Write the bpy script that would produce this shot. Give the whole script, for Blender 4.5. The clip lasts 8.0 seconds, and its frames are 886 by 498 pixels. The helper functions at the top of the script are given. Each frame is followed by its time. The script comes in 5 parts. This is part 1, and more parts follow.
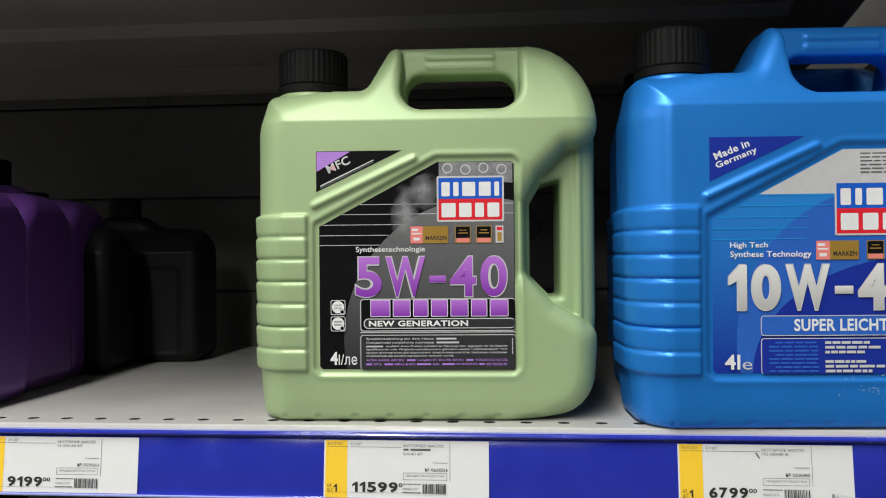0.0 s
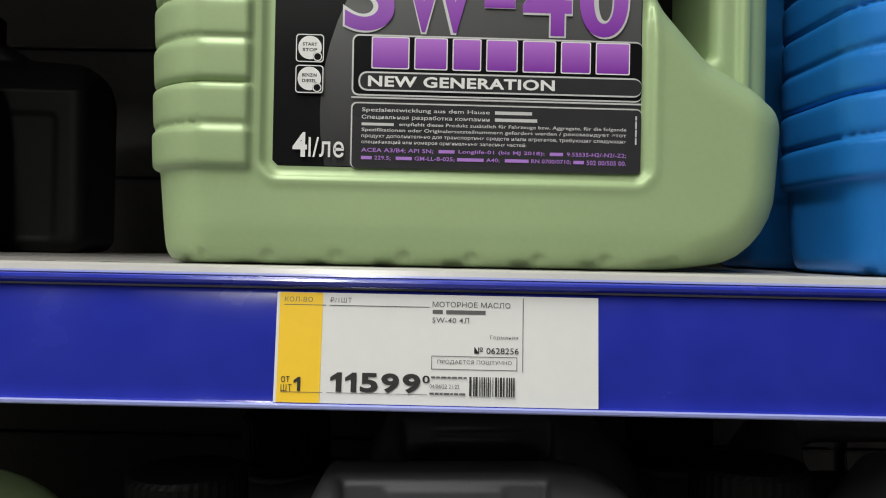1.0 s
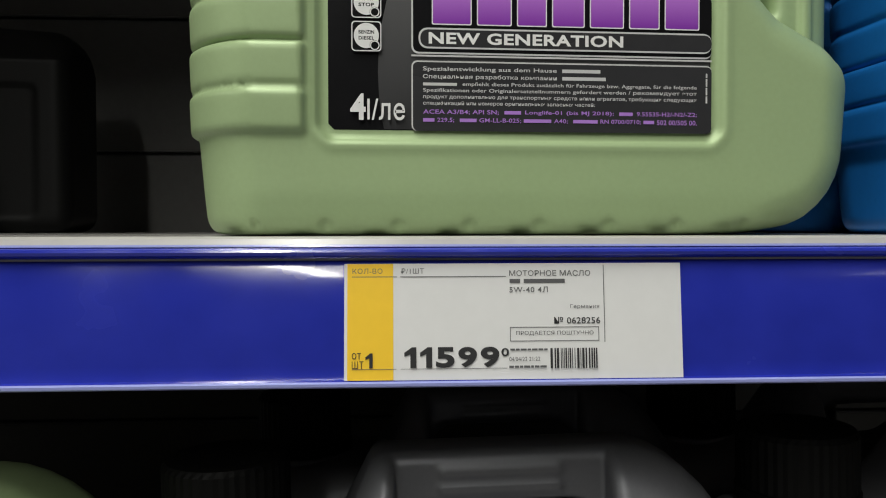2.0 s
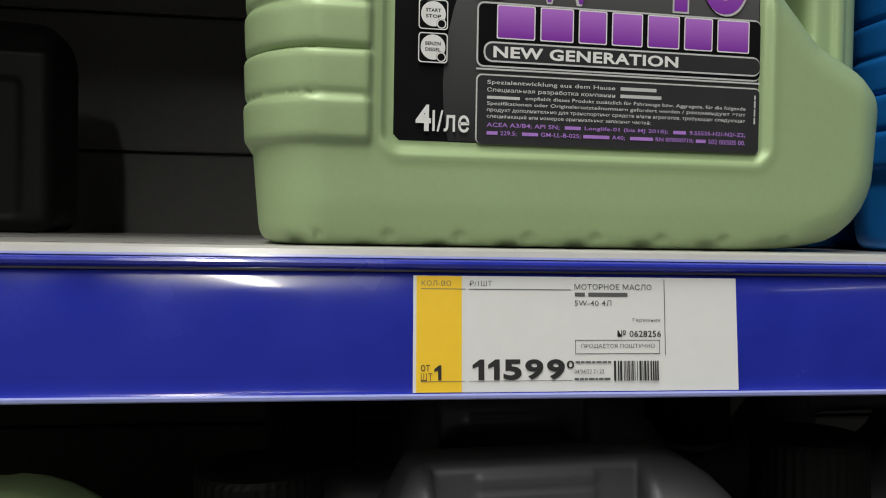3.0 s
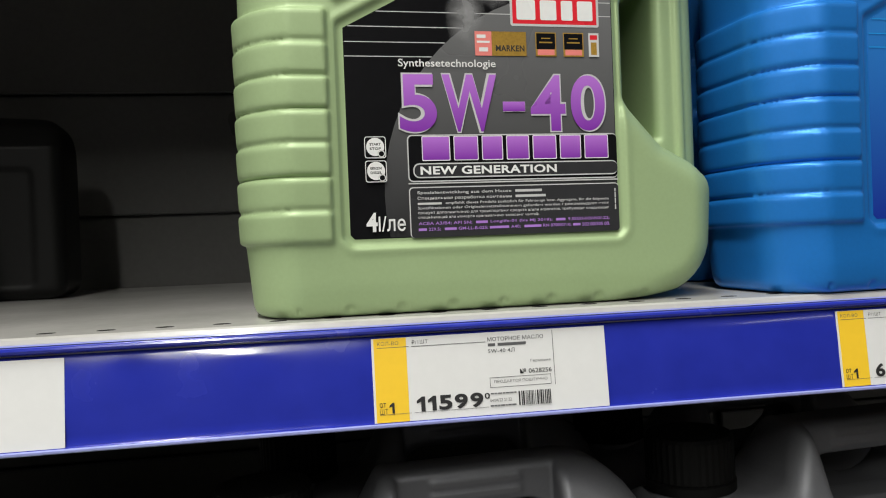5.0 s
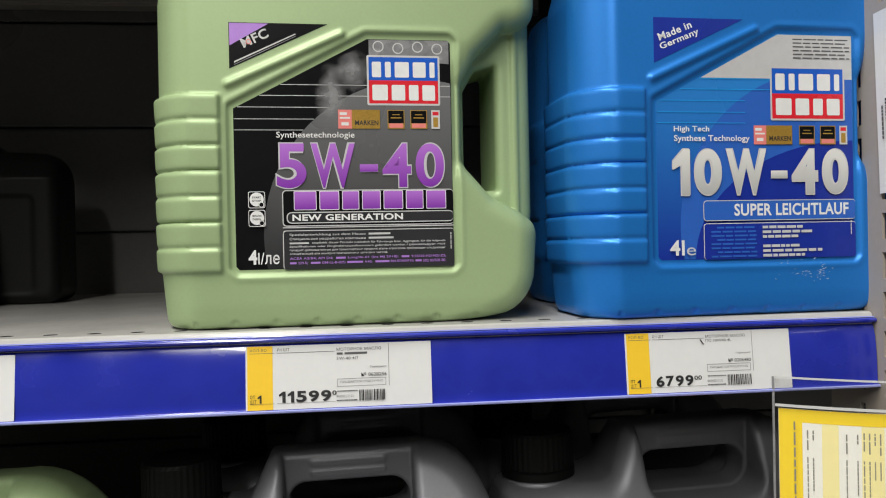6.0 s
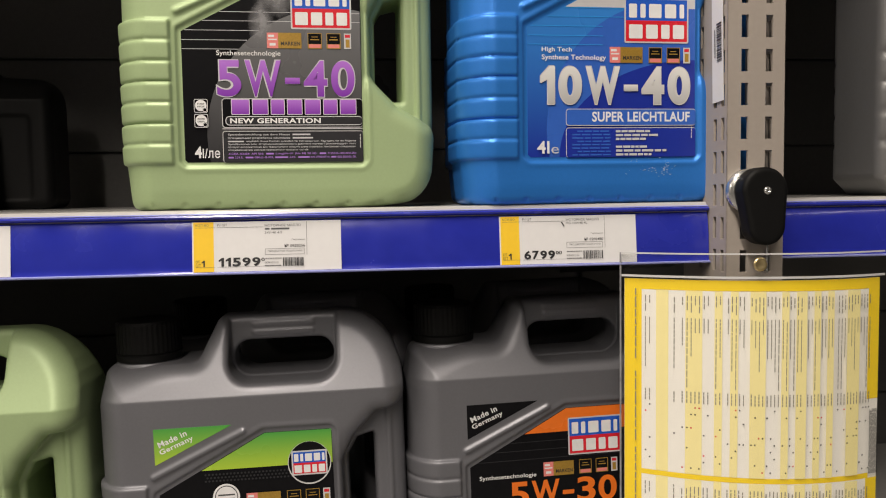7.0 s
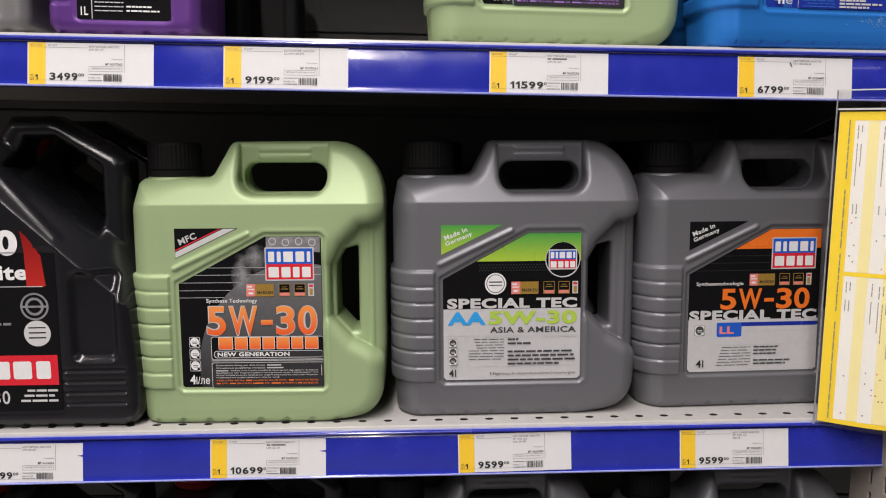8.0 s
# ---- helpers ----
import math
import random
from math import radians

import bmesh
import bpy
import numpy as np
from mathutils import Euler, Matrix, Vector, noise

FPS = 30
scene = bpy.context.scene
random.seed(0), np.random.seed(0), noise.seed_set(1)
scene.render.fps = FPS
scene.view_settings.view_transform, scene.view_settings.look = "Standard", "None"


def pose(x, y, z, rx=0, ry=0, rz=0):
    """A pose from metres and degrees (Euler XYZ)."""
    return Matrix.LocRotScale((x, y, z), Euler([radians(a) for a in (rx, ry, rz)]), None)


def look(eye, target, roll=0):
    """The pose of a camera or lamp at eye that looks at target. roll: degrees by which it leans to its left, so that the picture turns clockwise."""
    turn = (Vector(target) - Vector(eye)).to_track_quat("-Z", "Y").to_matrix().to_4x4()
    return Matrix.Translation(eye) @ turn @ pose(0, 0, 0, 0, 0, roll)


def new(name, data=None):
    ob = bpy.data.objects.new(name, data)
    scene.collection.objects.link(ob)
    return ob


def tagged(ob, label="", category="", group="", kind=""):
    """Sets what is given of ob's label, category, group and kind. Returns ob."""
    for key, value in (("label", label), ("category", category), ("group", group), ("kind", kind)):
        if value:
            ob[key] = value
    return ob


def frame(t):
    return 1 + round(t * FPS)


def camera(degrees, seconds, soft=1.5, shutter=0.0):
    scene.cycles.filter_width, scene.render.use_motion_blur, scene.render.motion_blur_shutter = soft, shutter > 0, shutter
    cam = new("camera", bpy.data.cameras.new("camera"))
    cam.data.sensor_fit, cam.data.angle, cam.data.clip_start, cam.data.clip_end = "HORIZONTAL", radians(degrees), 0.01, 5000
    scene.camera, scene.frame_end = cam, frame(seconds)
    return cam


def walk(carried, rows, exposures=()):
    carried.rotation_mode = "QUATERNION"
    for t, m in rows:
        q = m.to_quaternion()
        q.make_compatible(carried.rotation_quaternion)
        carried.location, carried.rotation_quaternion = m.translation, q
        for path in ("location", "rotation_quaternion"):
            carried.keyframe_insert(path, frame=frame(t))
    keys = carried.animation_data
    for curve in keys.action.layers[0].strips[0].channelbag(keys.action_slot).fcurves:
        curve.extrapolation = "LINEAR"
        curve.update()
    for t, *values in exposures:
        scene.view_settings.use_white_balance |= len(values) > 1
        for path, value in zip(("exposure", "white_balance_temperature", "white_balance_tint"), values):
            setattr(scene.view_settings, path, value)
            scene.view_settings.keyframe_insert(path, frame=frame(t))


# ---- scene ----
cam = camera(58.0, 8.0, soft=1.1)
PATH = [
    (0, (0.0310, -0.5240, 1.4752), (-0.1430, 1.4665, 1.4890), -0.52),
    (0.5, (-0.0248, -0.3796, 1.4026), (-0.091, 1.6185, 1.3766), 0.98),
    (1, (-0.036, -0.2715, 1.3666), (-0.0596, 1.7275, 1.3763), 1.12),
    (1.5, (-0.0515, -0.2579, 1.3617), (-0.0442, 1.7417, 1.3494), 0.43),
    (1.7, (-0.0615, -0.258, 1.3645), (-0.0218, 1.7389, 1.3136), -0.02),
    (2.8, (-0.1157, -0.2477, 1.3578), (0.142, 1.7329, 1.318), 1.08),
    (3, (-0.1205, -0.2533, 1.3662), (0.1468, 1.7264, 1.3242), 0.98),
    (3.5, (-0.1201, -0.2603, 1.3593), (0.1542, 1.718, 1.3095), -0.12),
    (4, (-0.1227, -0.2753, 1.3675), (0.1459, 1.7034, 1.3127), -0.92),
    (4.5, (-0.1267, -0.3148, 1.3778), (0.2221, 1.6517, 1.3489), -2.29),
    (5.8, (-0.0774, -0.447, 1.4139), (0.216, 1.5307, 1.4018), -1.14),
    (6, (-0.0326, -0.4789, 1.411), (0.1962, 1.5071, 1.3962), -1.17),
    (6.5, (0.0462, -0.5319, 1.3778), (0.2084, 1.4584, 1.3003), -0.77),
    (7, (0.0314, -0.6068, 1.3694), (0.2268, 1.3771, 1.2355), -0.91),
    (7.5, (-0.0873, -0.6941, 1.3022), (0.0856, 1.29, 1.1188), -0.22),
    (8, (-0.1662, -0.7428, 1.2622), (-0.084, 1.2414, 1.0162), 0.88),
]
walk(cam, [(t, look(eye, target, roll)) for t, eye, target, roll in PATH],
     [(0, 0.1, 6300, 6), (0.5, 0.12, 6400, 6), (1, -0.15, 6450, 4), (1.6, -0.35, 6450, 4), (4, -0.35, 6450, 4), (4.7, -0.05, 6450, 5), (5.8, 0.08, 6400, 5), (6.2, 0.0, 6600, 9), (6.6, 0.0, 7000, 13), (7, 0.0, 7150, 13), (7.5, 0.05, 6750, 16), (8, 0.12, 6500, 16)])

# ---- light: linear ceiling lamps over the aisle, in a closed hall ----
world = bpy.data.worlds.new("hall_air")
scene.world = world
world.use_nodes = True
world.node_tree.nodes["Background"].inputs[0].default_value = (0.9, 0.95, 1.0, 1)
world.node_tree.nodes["Background"].inputs[1].default_value = 0.024
LAMPS = [(-0.5, -2.2, 3.2, 4.1, 144.0), (2.8, -2.2, 3.2, 4.1, 16.0), (-3.8, -2.2, 3.2, 4.1, 105.0)]
for lx, ly, lz, length, watts in LAMPS:
    data = bpy.data.lights.new("ceiling_lamp_light", "AREA")
    data.shape, data.size, data.size_y, data.energy, data.color = "RECTANGLE", 0.14, length, watts, (1.0, 0.955, 0.90)
    new("ceiling_lamp_light", data).matrix_world = Matrix.Translation((lx, ly, lz - 0.02))


# ---- materials ----
def material(name, color, rough=0.5, metal=0.0, coat=0.0, vary=0.06, grain=220.0, bump=0.0, spec=0.5, stain=9.0, smudge=0.12):
    """A surface with fine grain and broader stains in colour and gloss."""
    m = bpy.data.materials.new(name)
    m.use_nodes = True
    nt = m.node_tree
    b = nt.nodes["Principled BSDF"]
    co = nt.nodes.new("ShaderNodeTexCoord")
    fine, broad = nt.nodes.new("ShaderNodeTexNoise"), nt.nodes.new("ShaderNodeTexNoise")
    fine.inputs["Scale"].default_value, broad.inputs["Scale"].default_value = grain, stain
    fine.inputs["Detail"].default_value, broad.inputs["Detail"].default_value = 3, 4
    nt.links.new(co.outputs["Object"], fine.inputs["Vector"])
    nt.links.new(co.outputs["Object"], broad.inputs["Vector"])
    add = nt.nodes.new("ShaderNodeMath")
    add.operation = "ADD"
    nt.links.new(fine.outputs["Fac"], add.inputs[0])
    nt.links.new(broad.outputs["Fac"], add.inputs[1])
    ramp = nt.nodes.new("ShaderNodeMapRange")
    ramp.inputs[1].default_value, ramp.inputs[2].default_value = 0.6, 1.4
    nt.links.new(add.outputs[0], ramp.inputs[0])
    mix = nt.nodes.new("ShaderNodeMix")
    mix.data_type = "RGBA"
    lo = [max(0.0, c * (1 - vary)) for c in color]
    hi = [min(1.0, c * (1 + vary)) for c in color]
    mix.inputs["A"].default_value, mix.inputs["B"].default_value = (*lo, 1), (*hi, 1)
    nt.links.new(ramp.outputs[0], mix.inputs["Factor"])
    nt.links.new(mix.outputs["Result"], b.inputs["Base Color"])
    gloss = nt.nodes.new("ShaderNodeMapRange")
    gloss.inputs[1].default_value, gloss.inputs[2].default_value = 0.3, 0.7
    gloss.inputs[3].default_value, gloss.inputs[4].default_value = rough * (1 - smudge), min(1, rough * (1 + smudge))
    nt.links.new(broad.outputs["Fac"], gloss.inputs[0])
    nt.links.new(gloss.outputs[0], b.inputs["Roughness"])
    b.inputs["Metallic"].default_value = metal
    b.inputs["Specular IOR Level"].default_value = spec
    b.inputs["Coat Weight"].default_value = coat
    b.inputs["Coat Roughness"].default_value = 0.07
    if bump:
        bp = nt.nodes.new("ShaderNodeBump")
        bp.inputs["Strength"].default_value, bp.inputs["Distance"].default_value = bump, 0.0006
        nt.links.new(fine.outputs["Fac"], bp.inputs["Height"])
        nt.links.new(bp.outputs["Normal"], b.inputs["Normal"])
    return m


def fade(name, top, bottom, rough=0.3):
    """Printed ink that fades from one colour to another up the print."""
    m = material(name, top, rough)
    nt = m.node_tree
    co = nt.nodes.new("ShaderNodeTexCoord")
    sep, mix = nt.nodes.new("ShaderNodeSeparateXYZ"), nt.nodes.new("ShaderNodeMix")
    mix.data_type = "RGBA"
    nt.links.new(co.outputs["Generated"], sep.inputs[0])
    nt.links.new(sep.outputs["Z"], mix.inputs["Factor"])
    mix.inputs["A"].default_value, mix.inputs["B"].default_value = (*bottom, 1), (*top, 1)
    nt.links.new(mix.outputs["Result"], nt.nodes["Principled BSDF"].inputs["Base Color"])
    return m


def haze(name, color):
    """Printed smoke: thickest along the middle of its patch, torn by noise, fading out to its edges."""
    m = material(name, color, 0.28)
    nt = m.node_tree
    co, sep, noise = nt.nodes.new("ShaderNodeTexCoord"), nt.nodes.new("ShaderNodeSeparateXYZ"), nt.nodes.new("ShaderNodeTexNoise")
    noise.inputs["Scale"].default_value, noise.inputs["Detail"].default_value = 110, 6
    nt.links.new(co.outputs["Object"], noise.inputs["Vector"])
    nt.links.new(co.outputs["Generated"], sep.inputs[0])
    last = None
    for axis in ("X", "Z"):
        tent = nt.nodes.new("ShaderNodeMath")
        tent.operation = "PINGPONG"
        tent.inputs[1].default_value = 0.5
        nt.links.new(sep.outputs[axis], tent.inputs[0])
        last = tent if last is None else multiply(nt, last, tent)
    ramp = nt.nodes.new("ShaderNodeMapRange")
    ramp.inputs[1].default_value, ramp.inputs[2].default_value, ramp.inputs[4].default_value = 0.03, 0.14, 0.85
    nt.links.new(multiply(nt, last, noise).outputs[0], ramp.inputs[0])
    nt.links.new(ramp.outputs[0], nt.nodes["Principled BSDF"].inputs["Alpha"])
    return m


def multiply(nt, a, b):
    n = nt.nodes.new("ShaderNodeMath")
    n.operation = "MULTIPLY"
    nt.links.new(a.outputs[0], n.inputs[0])
    nt.links.new(b.outputs[0], n.inputs[1])
    return n


def film_material():
    """Clear plastic film: lets light straight through, with a soft surface gloss."""
    m = bpy.data.materials.new("clear_film")
    m.use_nodes = True
    nt = m.node_tree
    nt.nodes.remove(nt.nodes["Principled BSDF"])
    clear, shine, mix = nt.nodes.new("ShaderNodeBsdfTransparent"), nt.nodes.new("ShaderNodeBsdfGlossy"), nt.nodes.new("ShaderNodeMixShader")
    clear.inputs[0].default_value = (0.97, 0.97, 0.96, 1)
    shine.inputs["Roughness"].default_value = 0.15
    mix.inputs[0].default_value = 0.045
    nt.links.new(clear.outputs[0], mix.inputs[1])
    nt.links.new(shine.outputs[0], mix.inputs[2])
    nt.links.new(mix.outputs[0], nt.nodes["Material Output"].inputs["Surface"])
    return m


GREEN = material("green_pearl_plastic", (0.322, 0.428, 0.222), 0.46, 0.16, vary=0.04, bump=0.04, grain=500)
BLUE = material("blue_pearl_plastic", (0.017, 0.19, 0.62), 0.40, 0.35, vary=0.05, bump=0.04, grain=500)
GREY = material("grey_pearl_plastic", (0.168, 0.170, 0.186), 0.43, 0.42, vary=0.05, bump=0.04, grain=500)
SILVER = material("silver_grey_plastic", (0.19, 0.19, 0.19), 0.36, 0.35, vary=0.05, bump=0.04, grain=500)
PURPLE = material("purple_pearl_plastic", (0.12, 0.04, 0.235), 0.33, 0.35, vary=0.05, bump=0.04, grain=500)
BLACKJUG = material("black_plastic", (0.008, 0.008, 0.010), 0.26, vary=0.15, bump=0.05, grain=500)
CAPBLACK = material("matt_black_plastic", (0.004, 0.004, 0.004), 0.55, vary=0.2, bump=0.06, spec=0.16)
DEEPBLACK = material("dull_black_plastic", (0.006, 0.006, 0.006), 0.5, vary=0.2, spec=0.2)
CAPRED = material("red_plastic", (0.5, 0.02, 0.02), 0.4)
STRIPBLUE = material("blue_strip_plastic", (0.018, 0.028, 0.34), 0.2, vary=0.10, coat=0.5, stain=22, grain=90, smudge=0.6)
# pale blue: the highlight on the strip's edges, put into their colour
STRIPSHINE = material("pale_blue_strip_highlight", (0.30, 0.33, 0.68), 0.2, coat=0.3)
SHELFMETAL = material("off_white_painted_steel", (0.44, 0.43, 0.415), 0.22, vary=0.07, stain=14, grain=160, bump=0.03)
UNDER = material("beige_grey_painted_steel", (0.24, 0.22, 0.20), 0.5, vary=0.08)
BACKING = material("dark_grey_painted_panel", (0.095, 0.092, 0.089), 0.3, vary=0.12, stain=5)
POSTMETAL = material("taupe_painted_steel", (0.34, 0.30, 0.265), 0.42, vary=0.05, bump=0.03)
STEEL = material("zinc_steel", (0.7, 0.7, 0.68), 0.25, 0.9)
BRASS = material("brass_eyelet", (0.75, 0.6, 0.32), 0.3, 0.9)
# near-black: the shade inside the shelf holes, put into the colour
HOLESHADE = material("hole_shade_black", (0.012, 0.012, 0.012), 0.7)
PAPER = material("white_paper", (0.69, 0.69, 0.695), 0.45, coat=0.25, vary=0.025)
PAPERYELLOW = material("yellow_paper_print", (0.86, 0.55, 0.03), 0.45, coat=0.25, vary=0.03)
DARKINK = material("dark_label_ink", (0.05, 0.05, 0.055), 0.4)
DIMRED = material("dull_red_print", (0.045, 0.008, 0.006), 0.4)
SCUFF = material("pale_scratched_plastic", (0.30, 0.45, 0.66), 0.6)
SHEETINK = material("faint_grey_ink", (0.25, 0.24, 0.20), 0.5)
INK = material("black_ink", (0.018, 0.018, 0.02), 0.5)
GREYINK = material("grey_ink", (0.09, 0.09, 0.095), 0.5)
FILM = film_material()
LABBLACK = material("black_label_print", (0.007, 0.007, 0.008), 0.26, vary=0.15, spec=0.13)
LABGREY = material("graphite_label_print", (0.032, 0.032, 0.035), 0.28, vary=0.1, spec=0.2)
LABSMOKE = material("smoke_grey_label_print", (0.22, 0.22, 0.23), 0.28, vary=0.3, stain=60)
LABHAZE = haze("hazy_grey_label_print", (0.34, 0.34, 0.35))
LABDISC = fade("graphite_disc_print", (0.15, 0.15, 0.155), (0.022, 0.022, 0.024))
LABWHITE = material("white_label_print", (0.75, 0.75, 0.75), 0.3)
LABSILVER = material("silver_label_print", (0.58, 0.58, 0.59), 0.34, 0.12)
LABPALE = material("pale_grey_label_print", (0.55, 0.55, 0.55), 0.3)
LABBLUE = fade("blue_label_print", (0.03, 0.25, 0.66), (0.01, 0.03, 0.30))
LABNAVY = material("navy_label_print", (0.012, 0.03, 0.30), 0.28)
LABMIDBLUE = material("mid_blue_label_print", (0.03, 0.12, 0.50), 0.28)
LOGOBLUE = material("logo_blue_print", (0.015, 0.10, 0.52), 0.28)
LOGORED = material("logo_red_print", (0.66, 0.02, 0.035), 0.28)
GOLD = material("gold_print", (0.45, 0.27, 0.05), 0.32, 0.3, vary=0.25, grain=900)
PINK = material("pink_red_print", (0.75, 0.22, 0.20), 0.32)
PURPLEINK = fade("purple_ink", (0.44, 0.16, 0.62), (0.20, 0.03, 0.36))
PURPLETEXT = material("violet_small_ink", (0.40, 0.20, 0.62), 0.3)
ORANGEINK = fade("orange_ink", (0.85, 0.30, 0.07), (0.78, 0.10, 0.02))
ORANGEFLAT = material("orange_print", (0.80, 0.17, 0.02), 0.3)
SILVERINK = fade("silver_ink", (0.72, 0.72, 0.70), (0.42, 0.42, 0.42))
LIME = material("lime_green_print", (0.40, 0.58, 0.07), 0.3)
LEAF = fade("green_print", (0.06, 0.33, 0.06), (0.38, 0.55, 0.05))
CYAN = material("cyan_print", (0.02, 0.33, 0.75), 0.3)
REDINK = fade("red_fade_print", (0.20, 0.006, 0.006), (0.48, 0.02, 0.015))
SHEETPALE = material("pale_yellow_paper_print", (0.90, 0.80, 0.38), 0.5, vary=0.03)
SHEETYELLOW = material("strong_yellow_paper_print", (0.92, 0.66, 0.03), 0.5, vary=0.03)
SHEETWHITE = material("sheet_white_paper", (0.86, 0.84, 0.78), 0.5, vary=0.03)
FLOORTILE = material("grey_floor_tile", (0.20, 0.195, 0.19), 0.3, stain=2, grain=30, vary=0.1)
HALLWALL = material("pale_hall_wall", (0.18, 0.18, 0.18), 0.8, stain=1.5, grain=20, vary=0.2)
HALLCEIL = material("dark_hall_ceiling", (0.12, 0.12, 0.12), 0.8, stain=1.5, grain=20, vary=0.2)


# ---- mesh helpers ----
def part(name, bm, mat, parent=None, label="", smooth=False):
    """Links a bmesh as one mesh object, under a thing or a part if given."""
    me = bpy.data.meshes.new(name)
    bm.to_mesh(me)
    bm.free()
    return piece(name, me, mat, parent, label, smooth)


def piece(name, me, mat, parent=None, label="", smooth=False):
    if mat and not me.materials:
        me.materials.append(mat)
    if smooth:
        me.polygons.foreach_set("use_smooth", [True] * len(me.polygons))
    ob = new(name, me)
    ob.parent = parent
    if label:
        tagged(ob, label)
    return ob


def thing(name, m, label, category, group="", kind=""):
    ob = new(name)
    ob.empty_display_size = 0.02
    ob.matrix_basis = m
    return tagged(ob, label, category, group, kind)


def box(bm, x0, x1, y0, y1, z0, z1, bevel=0.0):
    r = bmesh.ops.create_cube(bm, size=1.0, matrix=Matrix.Translation(((x0 + x1) / 2, (y0 + y1) / 2, (z0 + z1) / 2)) @ Matrix.Diagonal((x1 - x0, y1 - y0, z1 - z0, 1)))
    if bevel:
        edges = {e for v in r["verts"] for e in v.link_edges}
        bmesh.ops.bevel(bm, geom=list(edges), offset=bevel, segments=2, affect="EDGES", clamp_overlap=True)
    return bm


def box_bm(*a, **k):
    return box(bmesh.new(), *a, **k)


def lathe(profile, seg=40, knurl=0.0):
    """A turned shape about z from (radius, height) pairs; knurl: depth of grip ridges."""
    bm = bmesh.new()
    rings = []
    for r, z, k in profile:
        rings.append([bm.verts.new(((r - (knurl if (i % 2 and k) else 0)) * math.cos(2 * math.pi * i / seg), (r - (knurl if (i % 2 and k) else 0)) * math.sin(2 * math.pi * i / seg), z)) for i in range(seg)])
    for a, b in zip(rings, rings[1:]):
        for i in range(seg):
            bm.faces.new((a[i], a[(i + 1) % seg], b[(i + 1) % seg], b[i]))
    bm.faces.new(rings[-1])
    bm.faces.new(rings[0][::-1])
    return bm


def sweep(profile, x0, x1, closed=True):
    """A profile of (y, z) pairs drawn out along x."""
    bm = bmesh.new()
    a = [bm.verts.new((x0, y, z)) for y, z in profile]
    b = [bm.verts.new((x1, y, z)) for y, z in profile]
    n = len(profile)
    for i in range(n if closed else n - 1):
        bm.faces.new((a[i], a[(i + 1) % n], b[(i + 1) % n], b[i]))
    if closed:
        bm.faces.new(a[::-1])
        bm.faces.new(b)
    bmesh.ops.recalc_face_normals(bm, faces=bm.faces)
    return bm


# ---- moulded shapes: a solid given by its distance, and the skin drawn round it ----
def step(a, b, x):
    t = np.clip((x - a) / (b - a), 0, 1)
    return t * t * (3 - 2 * t)


def smax(a, b, k):
    h = np.clip(0.5 + 0.5 * (a - b) / k, 0, 1)
    return b + (a - b) * h + k * h * (1 - h)


def poly_dist(x, z, pts):
    d = np.full(x.shape, 1e9)
    s = np.ones(x.shape)
    for (ax, az), (bx, bz) in zip(pts, pts[1:] + pts[:1]):
        ex, ez, wx, wz = bx - ax, bz - az, x - ax, z - az
        t = np.clip((wx * ex + wz * ez) / (ex * ex + ez * ez), 0, 1)
        d = np.minimum(d, (wx - ex * t) ** 2 + (wz - ez * t) ** 2)
        c1, c2, c3 = z >= az, z < bz, ex * wz > ez * wx
        s = np.where((c1 & c2 & c3) | (~c1 & ~c2 & ~c3), -s, s)
    return s * np.sqrt(d)


def box_dist(x, z, x0, x1, z0, z1, r):
    a, b = np.abs(x - (x0 + x1) / 2) - (x1 - x0) / 2 + r, np.abs(z - (z0 + z1) / 2) - (z1 - z0) / 2 + r
    return np.minimum(np.maximum(a, b), 0) + np.hypot(np.maximum(a, 0), np.maximum(b, 0)) - r


def capsule_dist(x, z, ax, az, bx, bz):
    t = np.clip(((x - ax) * (bx - ax) + (z - az) * (bz - az)) / ((bx - ax) ** 2 + (bz - az) ** 2), 0, 1)
    return np.hypot(x - ax - t * (bx - ax), z - az - t * (bz - az))


